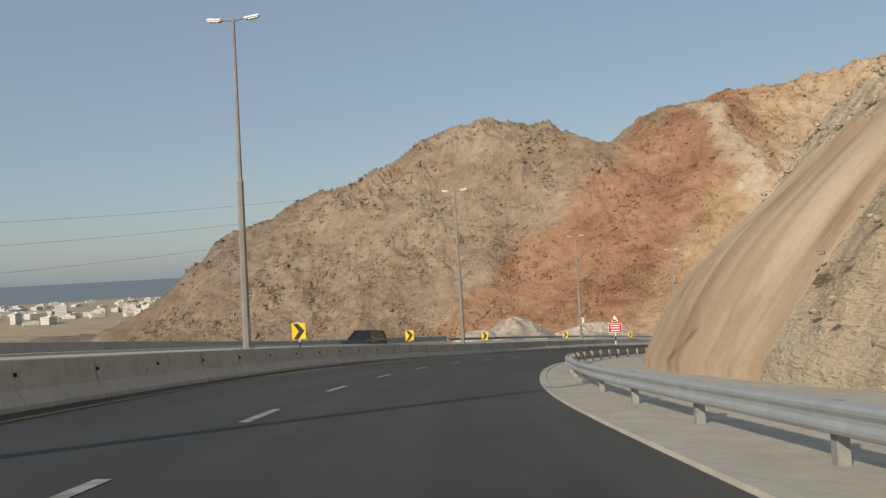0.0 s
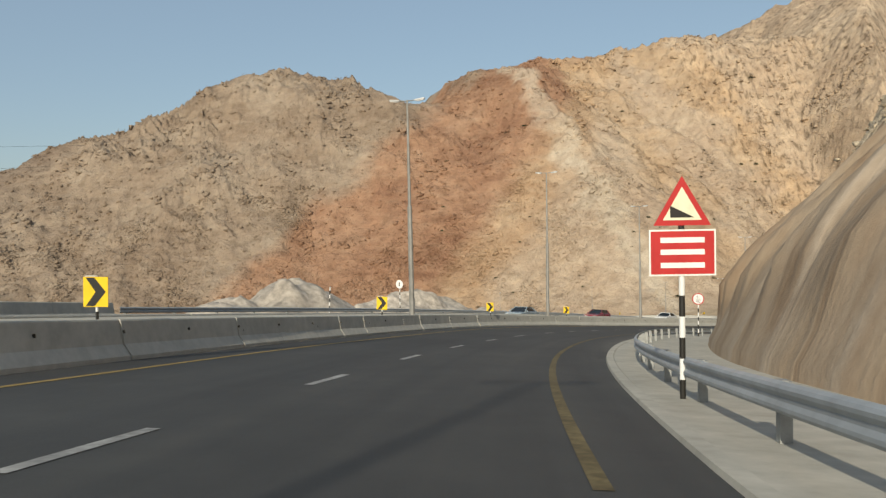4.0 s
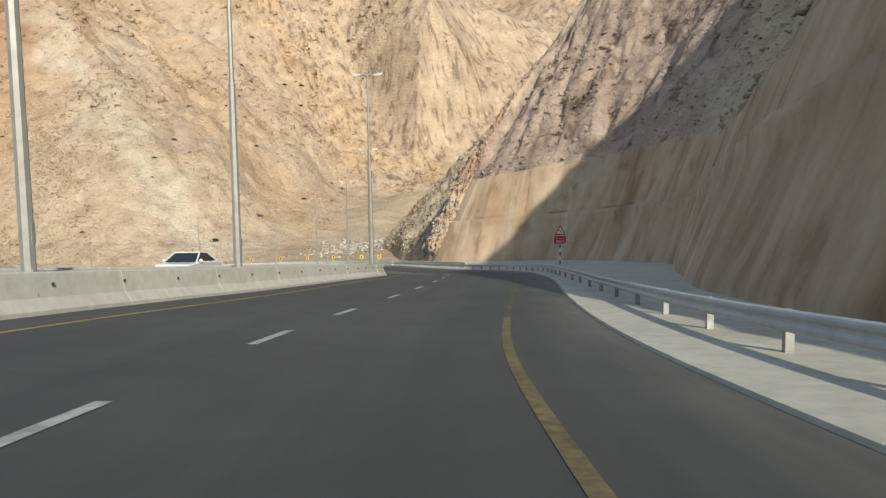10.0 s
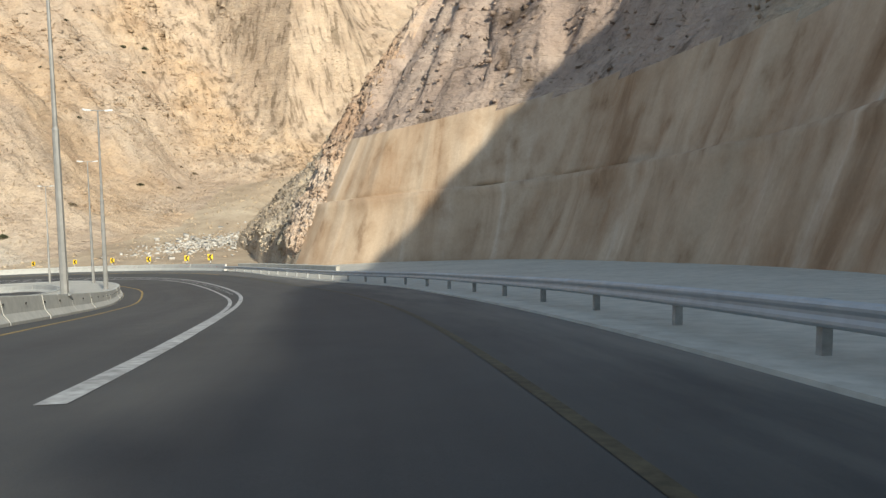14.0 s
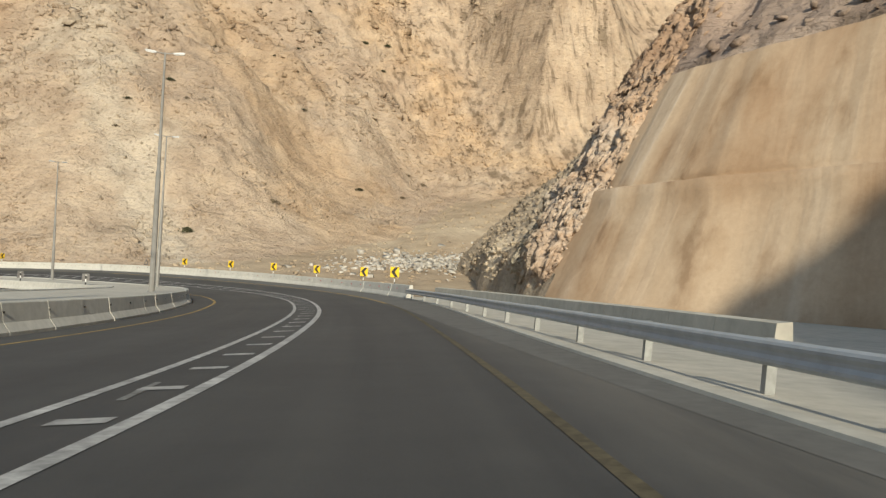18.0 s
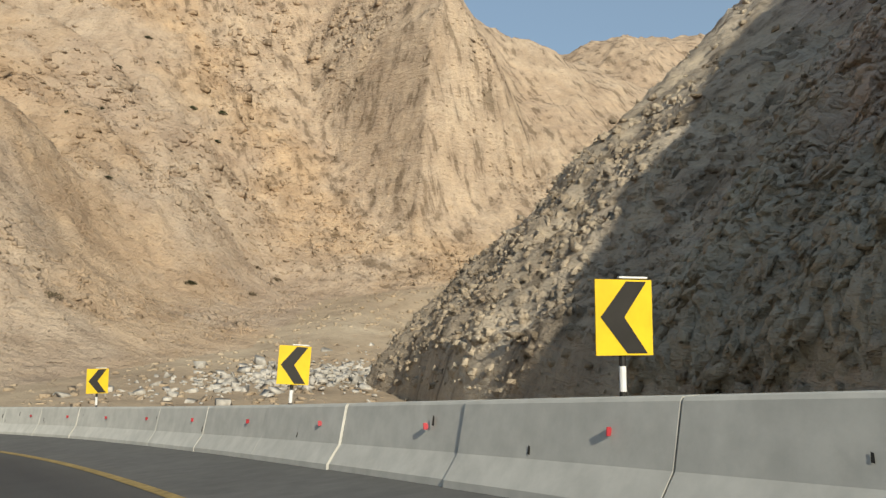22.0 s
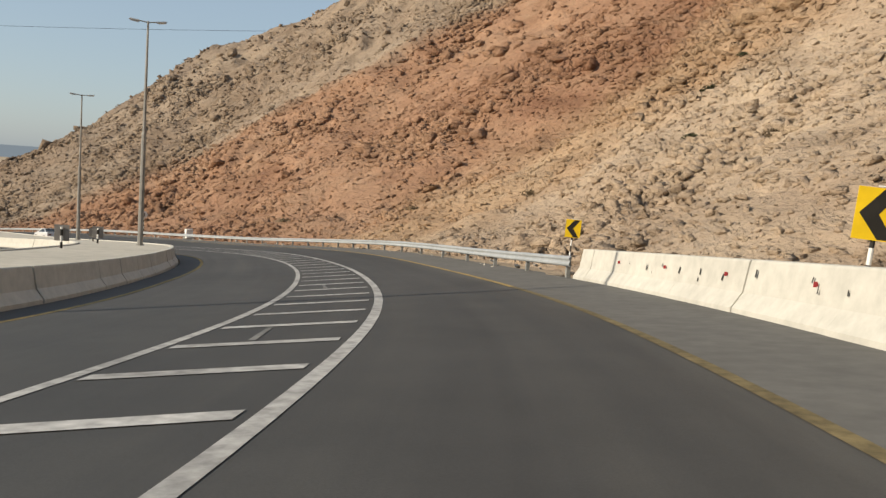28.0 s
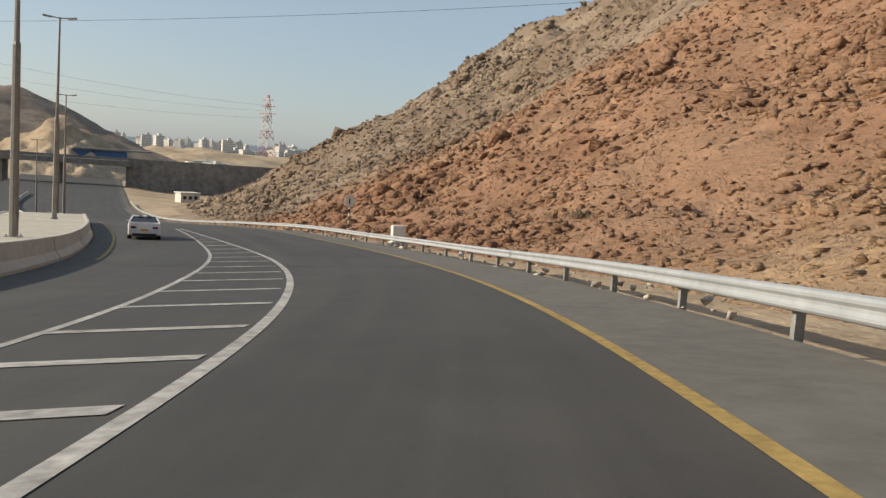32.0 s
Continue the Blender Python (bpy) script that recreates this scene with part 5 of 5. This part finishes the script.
def park(ob, s, d, back_=False, up=0.0):
    x, y, z = at(s, d, up)
    slope = math.degrees(math.atan2(at(s + 2, d)[2] - at(s - 2, d)[2], 4.0))
    ob.matrix_basis = pose(x, y, z, -slope if back_ else slope, 0, heading(s) + (180 if back_ else 0))


park(car("white sports coupe with black roof stripes seen from behind", paint("white_paint", (0.72, 0.72, 0.72)), 4.8, 1.9, COUPE, ((-1.75, 1.02), (-0.75, 1.36), (0.05, 1.38), (0.95, 0.98)), spoiler=True), 482, -10.4, up=0.02)
park(car("dark red hatchback driving up the opposite carriageway", paint("red_paint", (0.22, 0.015, 0.03)), 4.2, 1.8, HATCH, ((-1.85, 1.0), (-1.35, 1.42), (0.1, 1.46), (1.05, 0.98)), M_TRIM), 150, -15.0, True, -0.02)
park(car("white saloon with a dark windscreen on the opposite carriageway", paint("white_gloss", (0.7, 0.7, 0.69)), 4.6, 1.8, COUPE, ((-1.75, 1.02), (-0.95, 1.42), (0.25, 1.44), (1.1, 0.98))), 173, -15.0, True, -0.02)
park(car("black off-road car on the opposite carriageway", paint("black_paint", (0.015, 0.015, 0.016)), 4.5, 1.9, JEEP, ((-2.1, 1.15), (-1.9, 1.75), (0.15, 1.78), (0.9, 1.14))), 57, -15.0, True, -0.02)
park(car("silver blue saloon on the opposite carriageway", paint("silver_paint", (0.3, 0.36, 0.4)), 4.6, 1.8, COUPE, ((-1.75, 1.02), (-0.95, 1.42), (0.25, 1.44), (1.1, 0.98))), 131, -15.2, True, -0.02)


# ---------------------------------------------------------------- loose rocks
def rock_cloud(name, centres, sizes, mat, label, category, flat=0.75, bedding=None):
    """Many angular stones joined into one mesh."""
    n = len(centres)
    base = np.array([(-1, -1, -1), (1, -1, -1), (1, 1, -1), (-1, 1, -1), (-1, -1, 1), (1, -1, 1), (1, 1, 1), (-1, 1, 1)], float) * 0.5
    faces = np.array([(0, 3, 2, 1), (4, 5, 6, 7), (0, 1, 5, 4), (1, 2, 6, 5), (2, 3, 7, 6), (3, 0, 4, 7)])
    rng = np.random.default_rng(len(name) + n)
    v = base[None] * (1 + 0.55 * rng.uniform(-1, 1, (n, 8, 3)))
    v *= np.stack([rng.uniform(0.6, 1.5, n), rng.uniform(0.6, 1.3, n), rng.uniform(0.45, 1.0, n) * flat], 1)[:, None] * sizes[:, None, None]
    a, b = rng.uniform(0, 6.28, n), rng.normal(0, 0.5, n)
    if bedding:
        v *= np.array([0.6, 1.2, 1.2])
        a, b = rng.normal(bedding[0], bedding[2], n), rng.normal(bedding[1], 0.35, n)
    x, y, z = v[..., 0], v[..., 1], v[..., 2]
    if bedding:
        x = x + bedding[3] * z
    ca, sa, cb, sb = np.cos(a)[:, None], np.sin(a)[:, None], np.cos(b)[:, None], np.sin(b)[:, None]
    y, z = cb * y - sb * z, sb * y + cb * z
    x, y = ca * x - sa * y, sa * x + ca * y
    v = np.stack([x, y, z], -1) + centres[:, None]
    f = (faces[None] + 8 * np.arange(n)[:, None, None]).reshape(-1, 4)
    me = bpy.data.meshes.new(name)
    me.vertices.add(8 * n)
    me.vertices.foreach_set("co", v.astype(np.float32).ravel())
    me.loops.add(f.size)
    me.loops.foreach_set("vertex_index", f.astype(np.int32).ravel())
    me.polygons.add(len(f))
    me.polygons.foreach_set("loop_start", np.arange(0, f.size, 4, dtype=np.int32))
    me.update(calc_edges=True)
    me.materials.append(mat)
    return tagged(new(name, me), label, category, kind="stuff")


rng = np.random.default_rng(4)


def on_mountain(x0, x1, y0, y1, n, lo, hi, power=2.2):
    x, y = rng.uniform(x0, x1, n), rng.uniform(y0, y1, n)
    z, dist, _ = mountain_height(x, y)
    clump = rough(x, y, 16, 4, 71)
    keep = (dist > -1.0) & (rng.uniform(-0.9, 0.9, n) < clump + 0.45)
    size = lo + (hi - lo) * rng.uniform(0, 1, n) ** power * np.where(clump > 0.25, 1.0, 0.5)
    return np.stack([x, y, z], 1)[keep], size[keep]


c1, z1_ = on_mountain(40, 150, 338, 440, 42000, 0.12, 1.0, 3.0)
c0, z0_ = on_mountain(-220, 40, 384, 490, 64000, 0.14, 1.3, 2.5)
rock_cloud("boulder_scree", np.vstack([c1, c0]), np.concatenate([z1_, z0_]), M_MOUNT, "loose reddish boulders and rubble strewn over the slope", "rocks")
c2, z2_ = on_mountain(130, 320, 325, 440, 34000, 0.1, 0.8, 4.0)
rock_cloud("slope_stones", c2, z2_, M_MOUNT, "loose beige stones on the rock face", "rocks")
c4, z4_ = on_mountain(95, 320, 328, 450, 30000, 0.2, 1.2, 3.0)
c4[:, 2] -= 0.12 * z4_
rock_cloud("bedding_slabs", c4, z4_, M_MOUNT, "broken ledges of bedded rock standing out of the slope", "rocks", 0.55, (0.5, 0.75, 0.6, 0))
c3, z3_ = on_mountain(-200, 330, 400, 620, 32000, 0.4, 2.4, 4.0)
rock_cloud("crag_blocks", c3, z3_, M_MOUNT, "weathered blocks and crags high on the mountain", "rocks")
pick = rng.choice(np.flatnonzero(~flags), 26000)
hv = v[pick]
hs, hd, hz = near_road(hv[:, 0], hv[:, 1])
ok = (hv[:, 2] > hz + 0.6) & (hs > 16) & (hd < 110) & ((hs < 288) | (hs > 307))
hv = hv[ok]
hs = hs[ok]
big = np.where(hs < 60, 0.25, np.where(hs > 270, 0.7, 0.42))
hv[:, 2] -= 0.12 * big
rock_cloud("cutting_rocks", hv + rng.normal(0, 0.3, hv.shape), 0.08 + big * rng.uniform(0, 1, len(hv)) ** 2.5, M_HILL, "broken rock blocks on the raw cut face", "rocks")
pick = rng.choice(np.flatnonzero(~flags), 90000)
kv = v[pick]
hs, hd, hz = near_road(kv[:, 0], kv[:, 1])
ok = (kv[:, 2] > hz + 0.3) & (hs > 300) & (hd < 75)
kv, hs = kv[ok], hs[ok]
size = 0.15 + 0.6 * rng.uniform(0, 1, len(kv)) ** 2.6
kv[:, 2] -= 0.25 * size
rock_cloud("fractured_outcrop", kv, size, M_HILL, "fractured blocky outcrop of tan rock on the spur", "rocks", 1.1, (0.9, 0.5, 0.6, 0))
pick = rng.choice(len(v2), 10000)
kv = v2[pick]
hs, hd, hz = near_road(kv[:, 0], kv[:, 1])
ok = (kv[:, 2] > hz + 0.2) & (hs > 290) & (rough(kv[:, 0], kv[:, 1], 5, 2, 401) > -0.35)
kv = kv[ok]
size = 0.1 + 0.4 * rng.uniform(0, 1, len(kv)) ** 2.6
rock_cloud("spur_plates", kv, size, M_SPUR, "upright plates of brown and grey rock on the spur", "rocks", 1.5, (-0.87, 0.1, 0.3, 0.5))
n = 900
px_, py_ = rng.normal(208, 10, n), rng.normal(311, 4.5, n)
pz_ = ground_height(px_, py_) + rng.uniform(-0.2, 0.45, n) * np.exp(-((px_ - 205) / 9) ** 2)
rock_cloud("pale_rubble_bank", np.stack([px_, py_, pz_], 1), 0.22 + 0.75 * rng.uniform(0, 1, n) ** 2.5, M_RUBBLE, "heap of pale broken stone in the dry stream bed", "rocks", 0.85)
n = 5000
px_, py_ = rng.uniform(165, 295, n), rng.uniform(292, 374, n)
_, far_, _ = mountain_height(px_, py_)
hs, hd, _ = near_road(px_, py_)
ok = (far_ < 2) & (hd > 9)
px_, py_ = px_[ok], py_[ok]
rock_cloud("wadi_stones", np.stack([px_, py_, ground_height(px_, py_)], 1), 0.1 + 0.7 * rng.uniform(0, 1, len(px_)) ** 4, M_GROUND, "scattered stones on the dry stream bed", "rocks")
n = 380
ss_ = rng.uniform(393, 640, n)
pts = np.array([at(s_, PO(s_) + rng.uniform(-0.35, 1.6), rng.uniform(-0.06, 0.02)) for s_ in ss_])
rock_cloud("verge_stones", pts, 0.06 + 0.15 * rng.uniform(0, 1, n) ** 3, M_RUBBLE, "small pale stones lying along the verge", "stones")


# ---------------------------------------------------------------- plants
def bush(r, green):
    ob = empty("bush", Matrix())
    tagged(ob, "low dusty desert bush on the rocky slope" if green else "dry grey twiggy bush on the slope", "bush", "bushes on the slopes")
    bm = bmesh.new()
    for k in range(16):
        a, t = random.uniform(0, 6.28), random.uniform(15, 75)
        tube(bm, 0.03 * r, 0.008 * r, r * random.uniform(0.7, 1.1), pose(0, 0, 0, 0, 0, math.degrees(a)) @ pose(0, 0, 0, 0, t, 0), 4)
    part("twig_clump", bm, M_DEAD, ob)
    verts, faces = [], []
    for k in range(420 if green else 160):
        a, t, q = random.uniform(0, 6.28), random.uniform(0, 1.45), r * random.uniform(0.45, 1.05)
        c = Vector((q * math.sin(t) * math.cos(a), q * math.sin(t) * math.sin(a), q * math.cos(t) * 0.75))
        u = Vector((random.gauss(0, 1), random.gauss(0, 1), random.gauss(0, 1))).normalized() * 0.1 * r
        w_ = u.orthogonal() * 0.5
        i = len(verts)
        verts += [c - u, c + w_, c + u, c - w_]
        faces.append((i, i + 1, i + 2, i + 3))
    link("leaf_clump", verts, faces, M_LEAF if green else M_DEAD, ob)
    return ob


bushes = [bush(1.0, True), bush(1.0, False)]
used = [False, False]
spots = [(174.8, 343.6, 1.5, 0), (195.5, 351, 1.7, 1), (257, 384, 1.5, 1), (261, 428, 1.5, 0), (263, 419, 1.3, 0), (259, 450, 1.5, 0), (286, 455, 1.6, 0), (203, 408, 1.8, 1), (268, 425, 1.4, 0), (168, 369, 1.1, 1), (184, 374, 0.9, 1), (219, 354.5, 0.8, 1), (222, 392, 1.2, 0), (236, 402, 1.1, 1), (244, 436, 1.4, 0), (60, 390, 1.3, 1), (84, 388.5, 1.2, 1), (103, 383, 1.3, 1), (128, 373, 1.0, 1), (143, 364, 0.9, 0)]
for s_, d_, r_ in ((447, 7.2, 0.8), (442, 7.4, 0.6), (440.5, 7.0, 0.65), (436, 8.2, 0.6), (455, 8.5, 0.6), (409, 8.0, 0.6)):
    spots.append((*at(s_, d_)[:2], r_, 1))
for k in range(34):
    spots.append((random.uniform(60, 330), random.uniform(370, 480), random.uniform(0.6, 1.5), int(random.random() < 0.45)))
for (x, y, r, k) in spots:
    z, dist, _ = mountain_height(np.array([x]), np.array([y]))
    if dist[0] < 0.3:
        continue
    m = pose(x, y, float(z[0]) - 0.1 * r, 0, 0, random.uniform(0, 360)) @ Matrix.Diagonal((r, r, r * random.uniform(0.6, 0.9), 1))
    if not used[k]:
        bushes[k].matrix_basis = m
        used[k] = True
    else:
        c_ = copy_thing(bushes[k], Matrix())
        c_.matrix_basis = m


# ---------------------------------------------------------------- heaps, hut, box
def heap(s, d, lx, ly, h, seed):
    u, v_ = np.meshgrid(np.linspace(-1, 1, 48), np.linspace(-1, 1, 28))
    q = np.clip(1 - np.maximum(np.abs(u) ** 3, 0) - v_ ** 2, -0.2, 1)
    z = h * q * (0.75 + 0.35 * rough(u * 6, v_ * 4, 2.0, 4, seed)) - 0.25
    x0, y0, z0 = at(s, d, -0.9)
    b = radians(heading(s))
    X, Y = v_ * ly, u * lx
    ob = sheet("spoil_heap", np.stack([x0 + X * math.cos(b) - Y * math.sin(b), y0 + X * math.sin(b) + Y * math.cos(b), z0 + z], -1).reshape(-1, 3), 28, 48, M_HEAP)
    return tagged(ob, "pale heap of bulldozed gravel beyond the road edge", "gravel heap")


M_HEAP = plain("gravel", (0.5, 0.44, 0.37), 0.95, 0, 0.22, 1.2, 0.8, 0.15)
heap(121, -38, 13, 7, 4.2, 2)
heap(144, -40, 14, 7, 3.6, 9)
heap(160, -40, 9, 6, 2.4, 5)

util = empty("utility_box", Matrix())
tagged(util, "small white utility cabinet behind the guardrail", "cabinet")
bm = bmesh.new()
box(bm, (0.9, 0.6, 1.2), Matrix.Translation((0, 0, 0.75)), 0.03)
part("cabinet", bm, M_SIGNW, util)
bm = bmesh.new()
box(bm, (1.2, 0.9, 0.3), Matrix.Translation((0, 0, 0.1)), 0.02)
part("plinth", bm, M_CONC, util)
x, y, z = at(479.5, 5.8, -0.15)
util.matrix_basis = pose(x, y, z, 0, 0, heading(479))

M_WALLW = plain("white_render", (0.68, 0.66, 0.6), 0.85, 0, 0.08, 1.0)
M_DARK = plain("dark_opening", (0.03, 0.03, 0.035), 0.4, 0, 0.1)
M_GREYW = plain("weathered_concrete", (0.27, 0.26, 0.24), 0.9, 0, 0.16, 0.6, 0.3, 0.03)


def hut():
    ob = empty("hut", Matrix())
    tagged(ob, "small flat-roofed white hut beside the road", "hut")
    bm = bmesh.new()
    box(bm, (6.0, 4.0, 3.0), Matrix.Translation((0, 0, 1.5)))
    part("wall", bm, M_WALLW, ob)
    bm = bmesh.new()
    box(bm, (6.6, 4.6, 0.3), Matrix.Translation((0, 0, 3.15)), 0.03)
    part("roof", bm, M_WALLW, ob)
    for k in (-1.8, 0, 1.8):
        bm = bmesh.new()
        box(bm, (1.0, 0.08, 1.0), Matrix.Translation((k, -2.0, 1.7)))
        part("window", bm, M_DARK, ob)
        bm = bmesh.new()
        box(bm, (0.08, 1.0, 1.0), Matrix.Translation((3.0, k * 0.6, 1.7)))
        part("window", bm, M_DARK, ob)
    return ob


hut_ob = hut()
hut_z = float(ground_height(np.array([-148.5]), np.array([410.4]))[0])
hut_ob.matrix_basis = pose(-148.5, 410.4, hut_z - 0.1, 0, 0, heading(690) + 20)

# ---------------------------------------------------------------- flyover at the foot of the hill
fly = empty("flyover", Matrix())
tagged(fly, "long grey concrete flyover with retaining walls across the road", "bridge")
S_FLY = 760
for name, a, b, lo, hi, y0, y1 in (("retaining_wall", -140, -38, -3, 9.4, -0.5, 0.5), ("retaining_wall", 5, 150, -3, 9.4, -0.5, 0.5), ("deck", -40, 7, 7.4, 9.4, -5, 5), ("parapet", -140, 150, 9.4, 10.4, -0.35, 0.0), ("pier", -19, -17.5, -2, 7.4, -4, 4), ("pier", -37.5, -36.5, -2, 7.4, -4, 4)):
    bm = bmesh.new()
    box(bm, (b - a, y1 - y0, hi - lo), Matrix.Translation(((a + b) / 2, (y0 + y1) / 2, (lo + hi) / 2)), 0.06)
    part(name, bm, M_GREYW, fly)
for k in range(-13, 15):
    if not -39 <= k * 10 <= 6:
        bm = bmesh.new()
        box(bm, (0.5, 0.3, 9.0), Matrix.Translation((k * 10, -0.62, 4.8)))
        part("rib", bm, M_GREYW, fly)
x, y, z = at(S_FLY, 0)
fly.matrix_basis = pose(x, y, z, 0, 0, heading(S_FLY) - 8)
shed = empty("shed", Matrix())
tagged(shed, "long low building with a blue wall above the flyover", "building")
bm = bmesh.new()
box(bm, (24, 12, 16), Matrix.Translation((0, 0, -0.5)))
part("wall", bm, plain("blue_cladding", (0.07, 0.16, 0.34), 0.6, 0, 0.1, 1.0), shed)
bm = bmesh.new()
box(bm, (34, 14, 0.8), Matrix.Translation((6, 0, 7.8)))
part("roof", bm, M_GREYW, shed)
shed.matrix_basis = pose(-312, 406, -53.5, 0, 0, heading(760))


def mound(name, x, y, r, h, base, seed, mat, label):
    u, v_ = np.meshgrid(np.linspace(-1, 1, 60), np.linspace(-1, 1, 60))
    q = 1 - np.hypot(u, v_)
    z = base + h * np.maximum(q, -0.1) * (1 + 0.15 * rough(u * 5, v_ * 5, 1.6, 4, seed)) + 2 * rough(u * 20, v_ * 20, 2, 3, seed + 3) * (q > 0)
    ob = sheet(name, np.stack([x + u * r, y + v_ * r * 0.8, z], -1).reshape(-1, 3), 60, 60, mat)
    return tagged(ob, label, "hill", kind="structure")


M_DUN = rock_material("dun_hill", [], ((0.16, 0.13, 0.11), (0.22, 0.18, 0.145), (0.28, 0.23, 0.18)), 0.8)
mound("far_hill", -650, 338, 240, 68, -62, 3, M_DUN, "dark stony hill beyond the flyover")
mound("tan_hill", -346, 392, 62, 25, -58, 8, M_GROUND, "tan spoil hill beside the flyover")
mound("low_hill", -760, 560, 200, 22, -62, 5, M_GROUND, "low bare hill in front of the town")


# ---------------------------------------------------------------- pylon and cables
M_FADED = plain("faded_red_paint", (0.42, 0.17, 0.15), 0.6, 0, 0.08)


def pylon(h):
    ob = empty("pylon", Matrix())
    tagged(ob, "red and white lattice power pylon on the plain", "pylon", "power pylons")
    levels = [0, 0.14, 0.28, 0.42, 0.55, 0.66, 0.76, 0.86, 0.94, 1.0]
    width = [0.11, 0.095, 0.08, 0.066, 0.053, 0.042, 0.034, 0.026, 0.018, 0.006]
    for i in range(len(levels) - 1):
        bm = bmesh.new()
        a, b, wa, wb = levels[i] * h, levels[i + 1] * h, width[i] * h, width[i + 1] * h
        lo = [Vector((f * wa, g * wa, a)) for f, g in ((-1, -1), (1, -1), (1, 1), (-1, 1))]
        hi = [Vector((f * wb, g * wb, b)) for f, g in ((-1, -1), (1, -1), (1, 1), (-1, 1))]
        for k in range(4):
            for p, q in ((lo[k], hi[k]), (lo[k], hi[(k + 1) % 4]), (lo[(k + 1) % 4], hi[k]), (hi[k], hi[(k + 1) % 4])):
                d_ = q - p
                tube(bm, 0.0034 * h, 0.0034 * h, d_.length, Matrix.Translation(p) @ d_.to_track_quat("Z", "Y").to_matrix().to_4x4(), 4)
        part("lattice", bm, M_FADED if i % 2 == 0 else M_SIGNW, ob)
    for z, w_ in ((0.7, 0.16), (0.82, 0.13), (0.92, 0.1)):
        bm = bmesh.new()
        box(bm, (2 * w_ * h, 0.02 * h, 0.012 * h), Matrix.Translation((0, 0, z * h)))
        part("cross_arm", bm, M_FADED, ob)
    return ob


tower = pylon(66)
tower.matrix_basis = pose(-753, 628, -47, 0, 0, 30)
for x, y, z in ((-560, 1420, -95), (-900, 1500, -95)):
    copy_thing(tower, pose(x, y, z, 0, 0, 20))


def cable(a, b, sag):
    verts, faces, n = [], [], 40
    for k in range(n + 1):
        t = k / n
        p = Vector(a).lerp(Vector(b), t) - Vector((0, 0, 4 * sag * t * (1 - t)))
        for j in range(3):
            verts.append(p + Vector((0.0, 0.07 * math.cos(2.1 * j), 0.07 * math.sin(2.1 * j))))
    for k in range(n):
        for j in range(3):
            faces.append((3 * k + j, 3 * k + (j + 1) % 3, 3 * k + 3 + (j + 1) % 3, 3 * k + 3 + j))
    ob = link("power_cable", verts, faces, M_TRIM)
    return tagged(ob, "thin dark power cable hanging across the sky", "cable", "power cables")


for h in (0, 14, 26):
    cable((-420, 180, -2 + h), (-60, 620, 30 + h), 9)
    cable((-420, 180, -2 + h), (-753, 628, -5 + h * 0.5), 10)


# ---------------------------------------------------------------- the town and the sea
def house(w, d, h, floors):
    ob = empty("town_building", Matrix())
    tagged(ob, "white flat-roofed town building far off on the plain", "building", "town buildings")
    bm = bmesh.new()
    box(bm, (w, d, h), Matrix.Translation((0, 0, h / 2)))
    box(bm, (w * 0.35, d * 0.4, h * 0.18), Matrix.Translation((w * 0.15, 0, h * 1.08)))
    wall = part("wall", bm, M_WALLW, ob)
    for k in range(floors):
        bm = bmesh.new()
        box(bm, (w * 0.88, d * 1.01, h / floors * 0.38), Matrix.Translation((0, 0, (k + 0.5) * h / floors)))
        box(bm, (w * 1.01, d * 0.86, h / floors * 0.38), Matrix.Translation((0, 0, (k + 0.5) * h / floors)))
        part("window_band", bm, M_BAND, ob)
    return ob


M_BAND = plain("shaded_windows", (0.3, 0.31, 0.32), 0.5, 0, 0.08, 0.2)
kinds = [house(26, 18, 11, 3), house(34, 22, 16, 4), house(20, 20, 30, 8)]
first = [True] * 3


def town(n, yaw0, yaw1, r0, r1, ox, oy, tall, base, size=1.0):
    for _ in range(n):
        a, r = radians(random.uniform(yaw0, yaw1)), random.uniform(r0 ** 0.5, r1 ** 0.5) ** 2
        k = 2 if random.random() < tall else random.choice((0, 0, 1))
        m = pose(ox - r * math.sin(a), oy + r * math.cos(a), base, 0, 0, random.uniform(0, 90)) @ Matrix.Diagonal((random.uniform(0.8, 1.6), random.uniform(0.8, 1.5), random.uniform(0.7, 1.4), 1)) @ Matrix.Diagonal((size, size, size, 1))
        if first[k]:
            kinds[k].matrix_basis = m
            first[k] = False
        else:
            c_ = copy_thing(kinds[k], Matrix())
            c_.matrix_basis = m


town(150, 15, 36, 2300, 4200, 0, 0, 0.1, -107)
town(110, 70, 83, 1700, 2700, 104, 353, 0.3, -50, 0.72)
town(9, 74.5, 78.8, 470, 560, 104, 353, 0.0, -57.5, 0.42)

# far backdrop ring: sea haze painted as an even glow, no real water
M_HAZE, hn, hl, hb = material("sea_haze_glow")
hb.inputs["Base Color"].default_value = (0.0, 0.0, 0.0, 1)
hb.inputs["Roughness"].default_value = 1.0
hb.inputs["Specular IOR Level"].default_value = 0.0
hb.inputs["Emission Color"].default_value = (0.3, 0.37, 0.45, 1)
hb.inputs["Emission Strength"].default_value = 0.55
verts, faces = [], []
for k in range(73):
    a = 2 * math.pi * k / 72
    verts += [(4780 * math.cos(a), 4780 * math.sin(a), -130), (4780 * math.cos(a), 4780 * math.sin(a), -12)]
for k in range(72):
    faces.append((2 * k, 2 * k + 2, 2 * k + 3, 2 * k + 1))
tagged(link("backdrop", verts, faces, M_HAZE), "glowing backdrop ring coloured as hazy blue sea at the horizon", "sea", kind="structure")
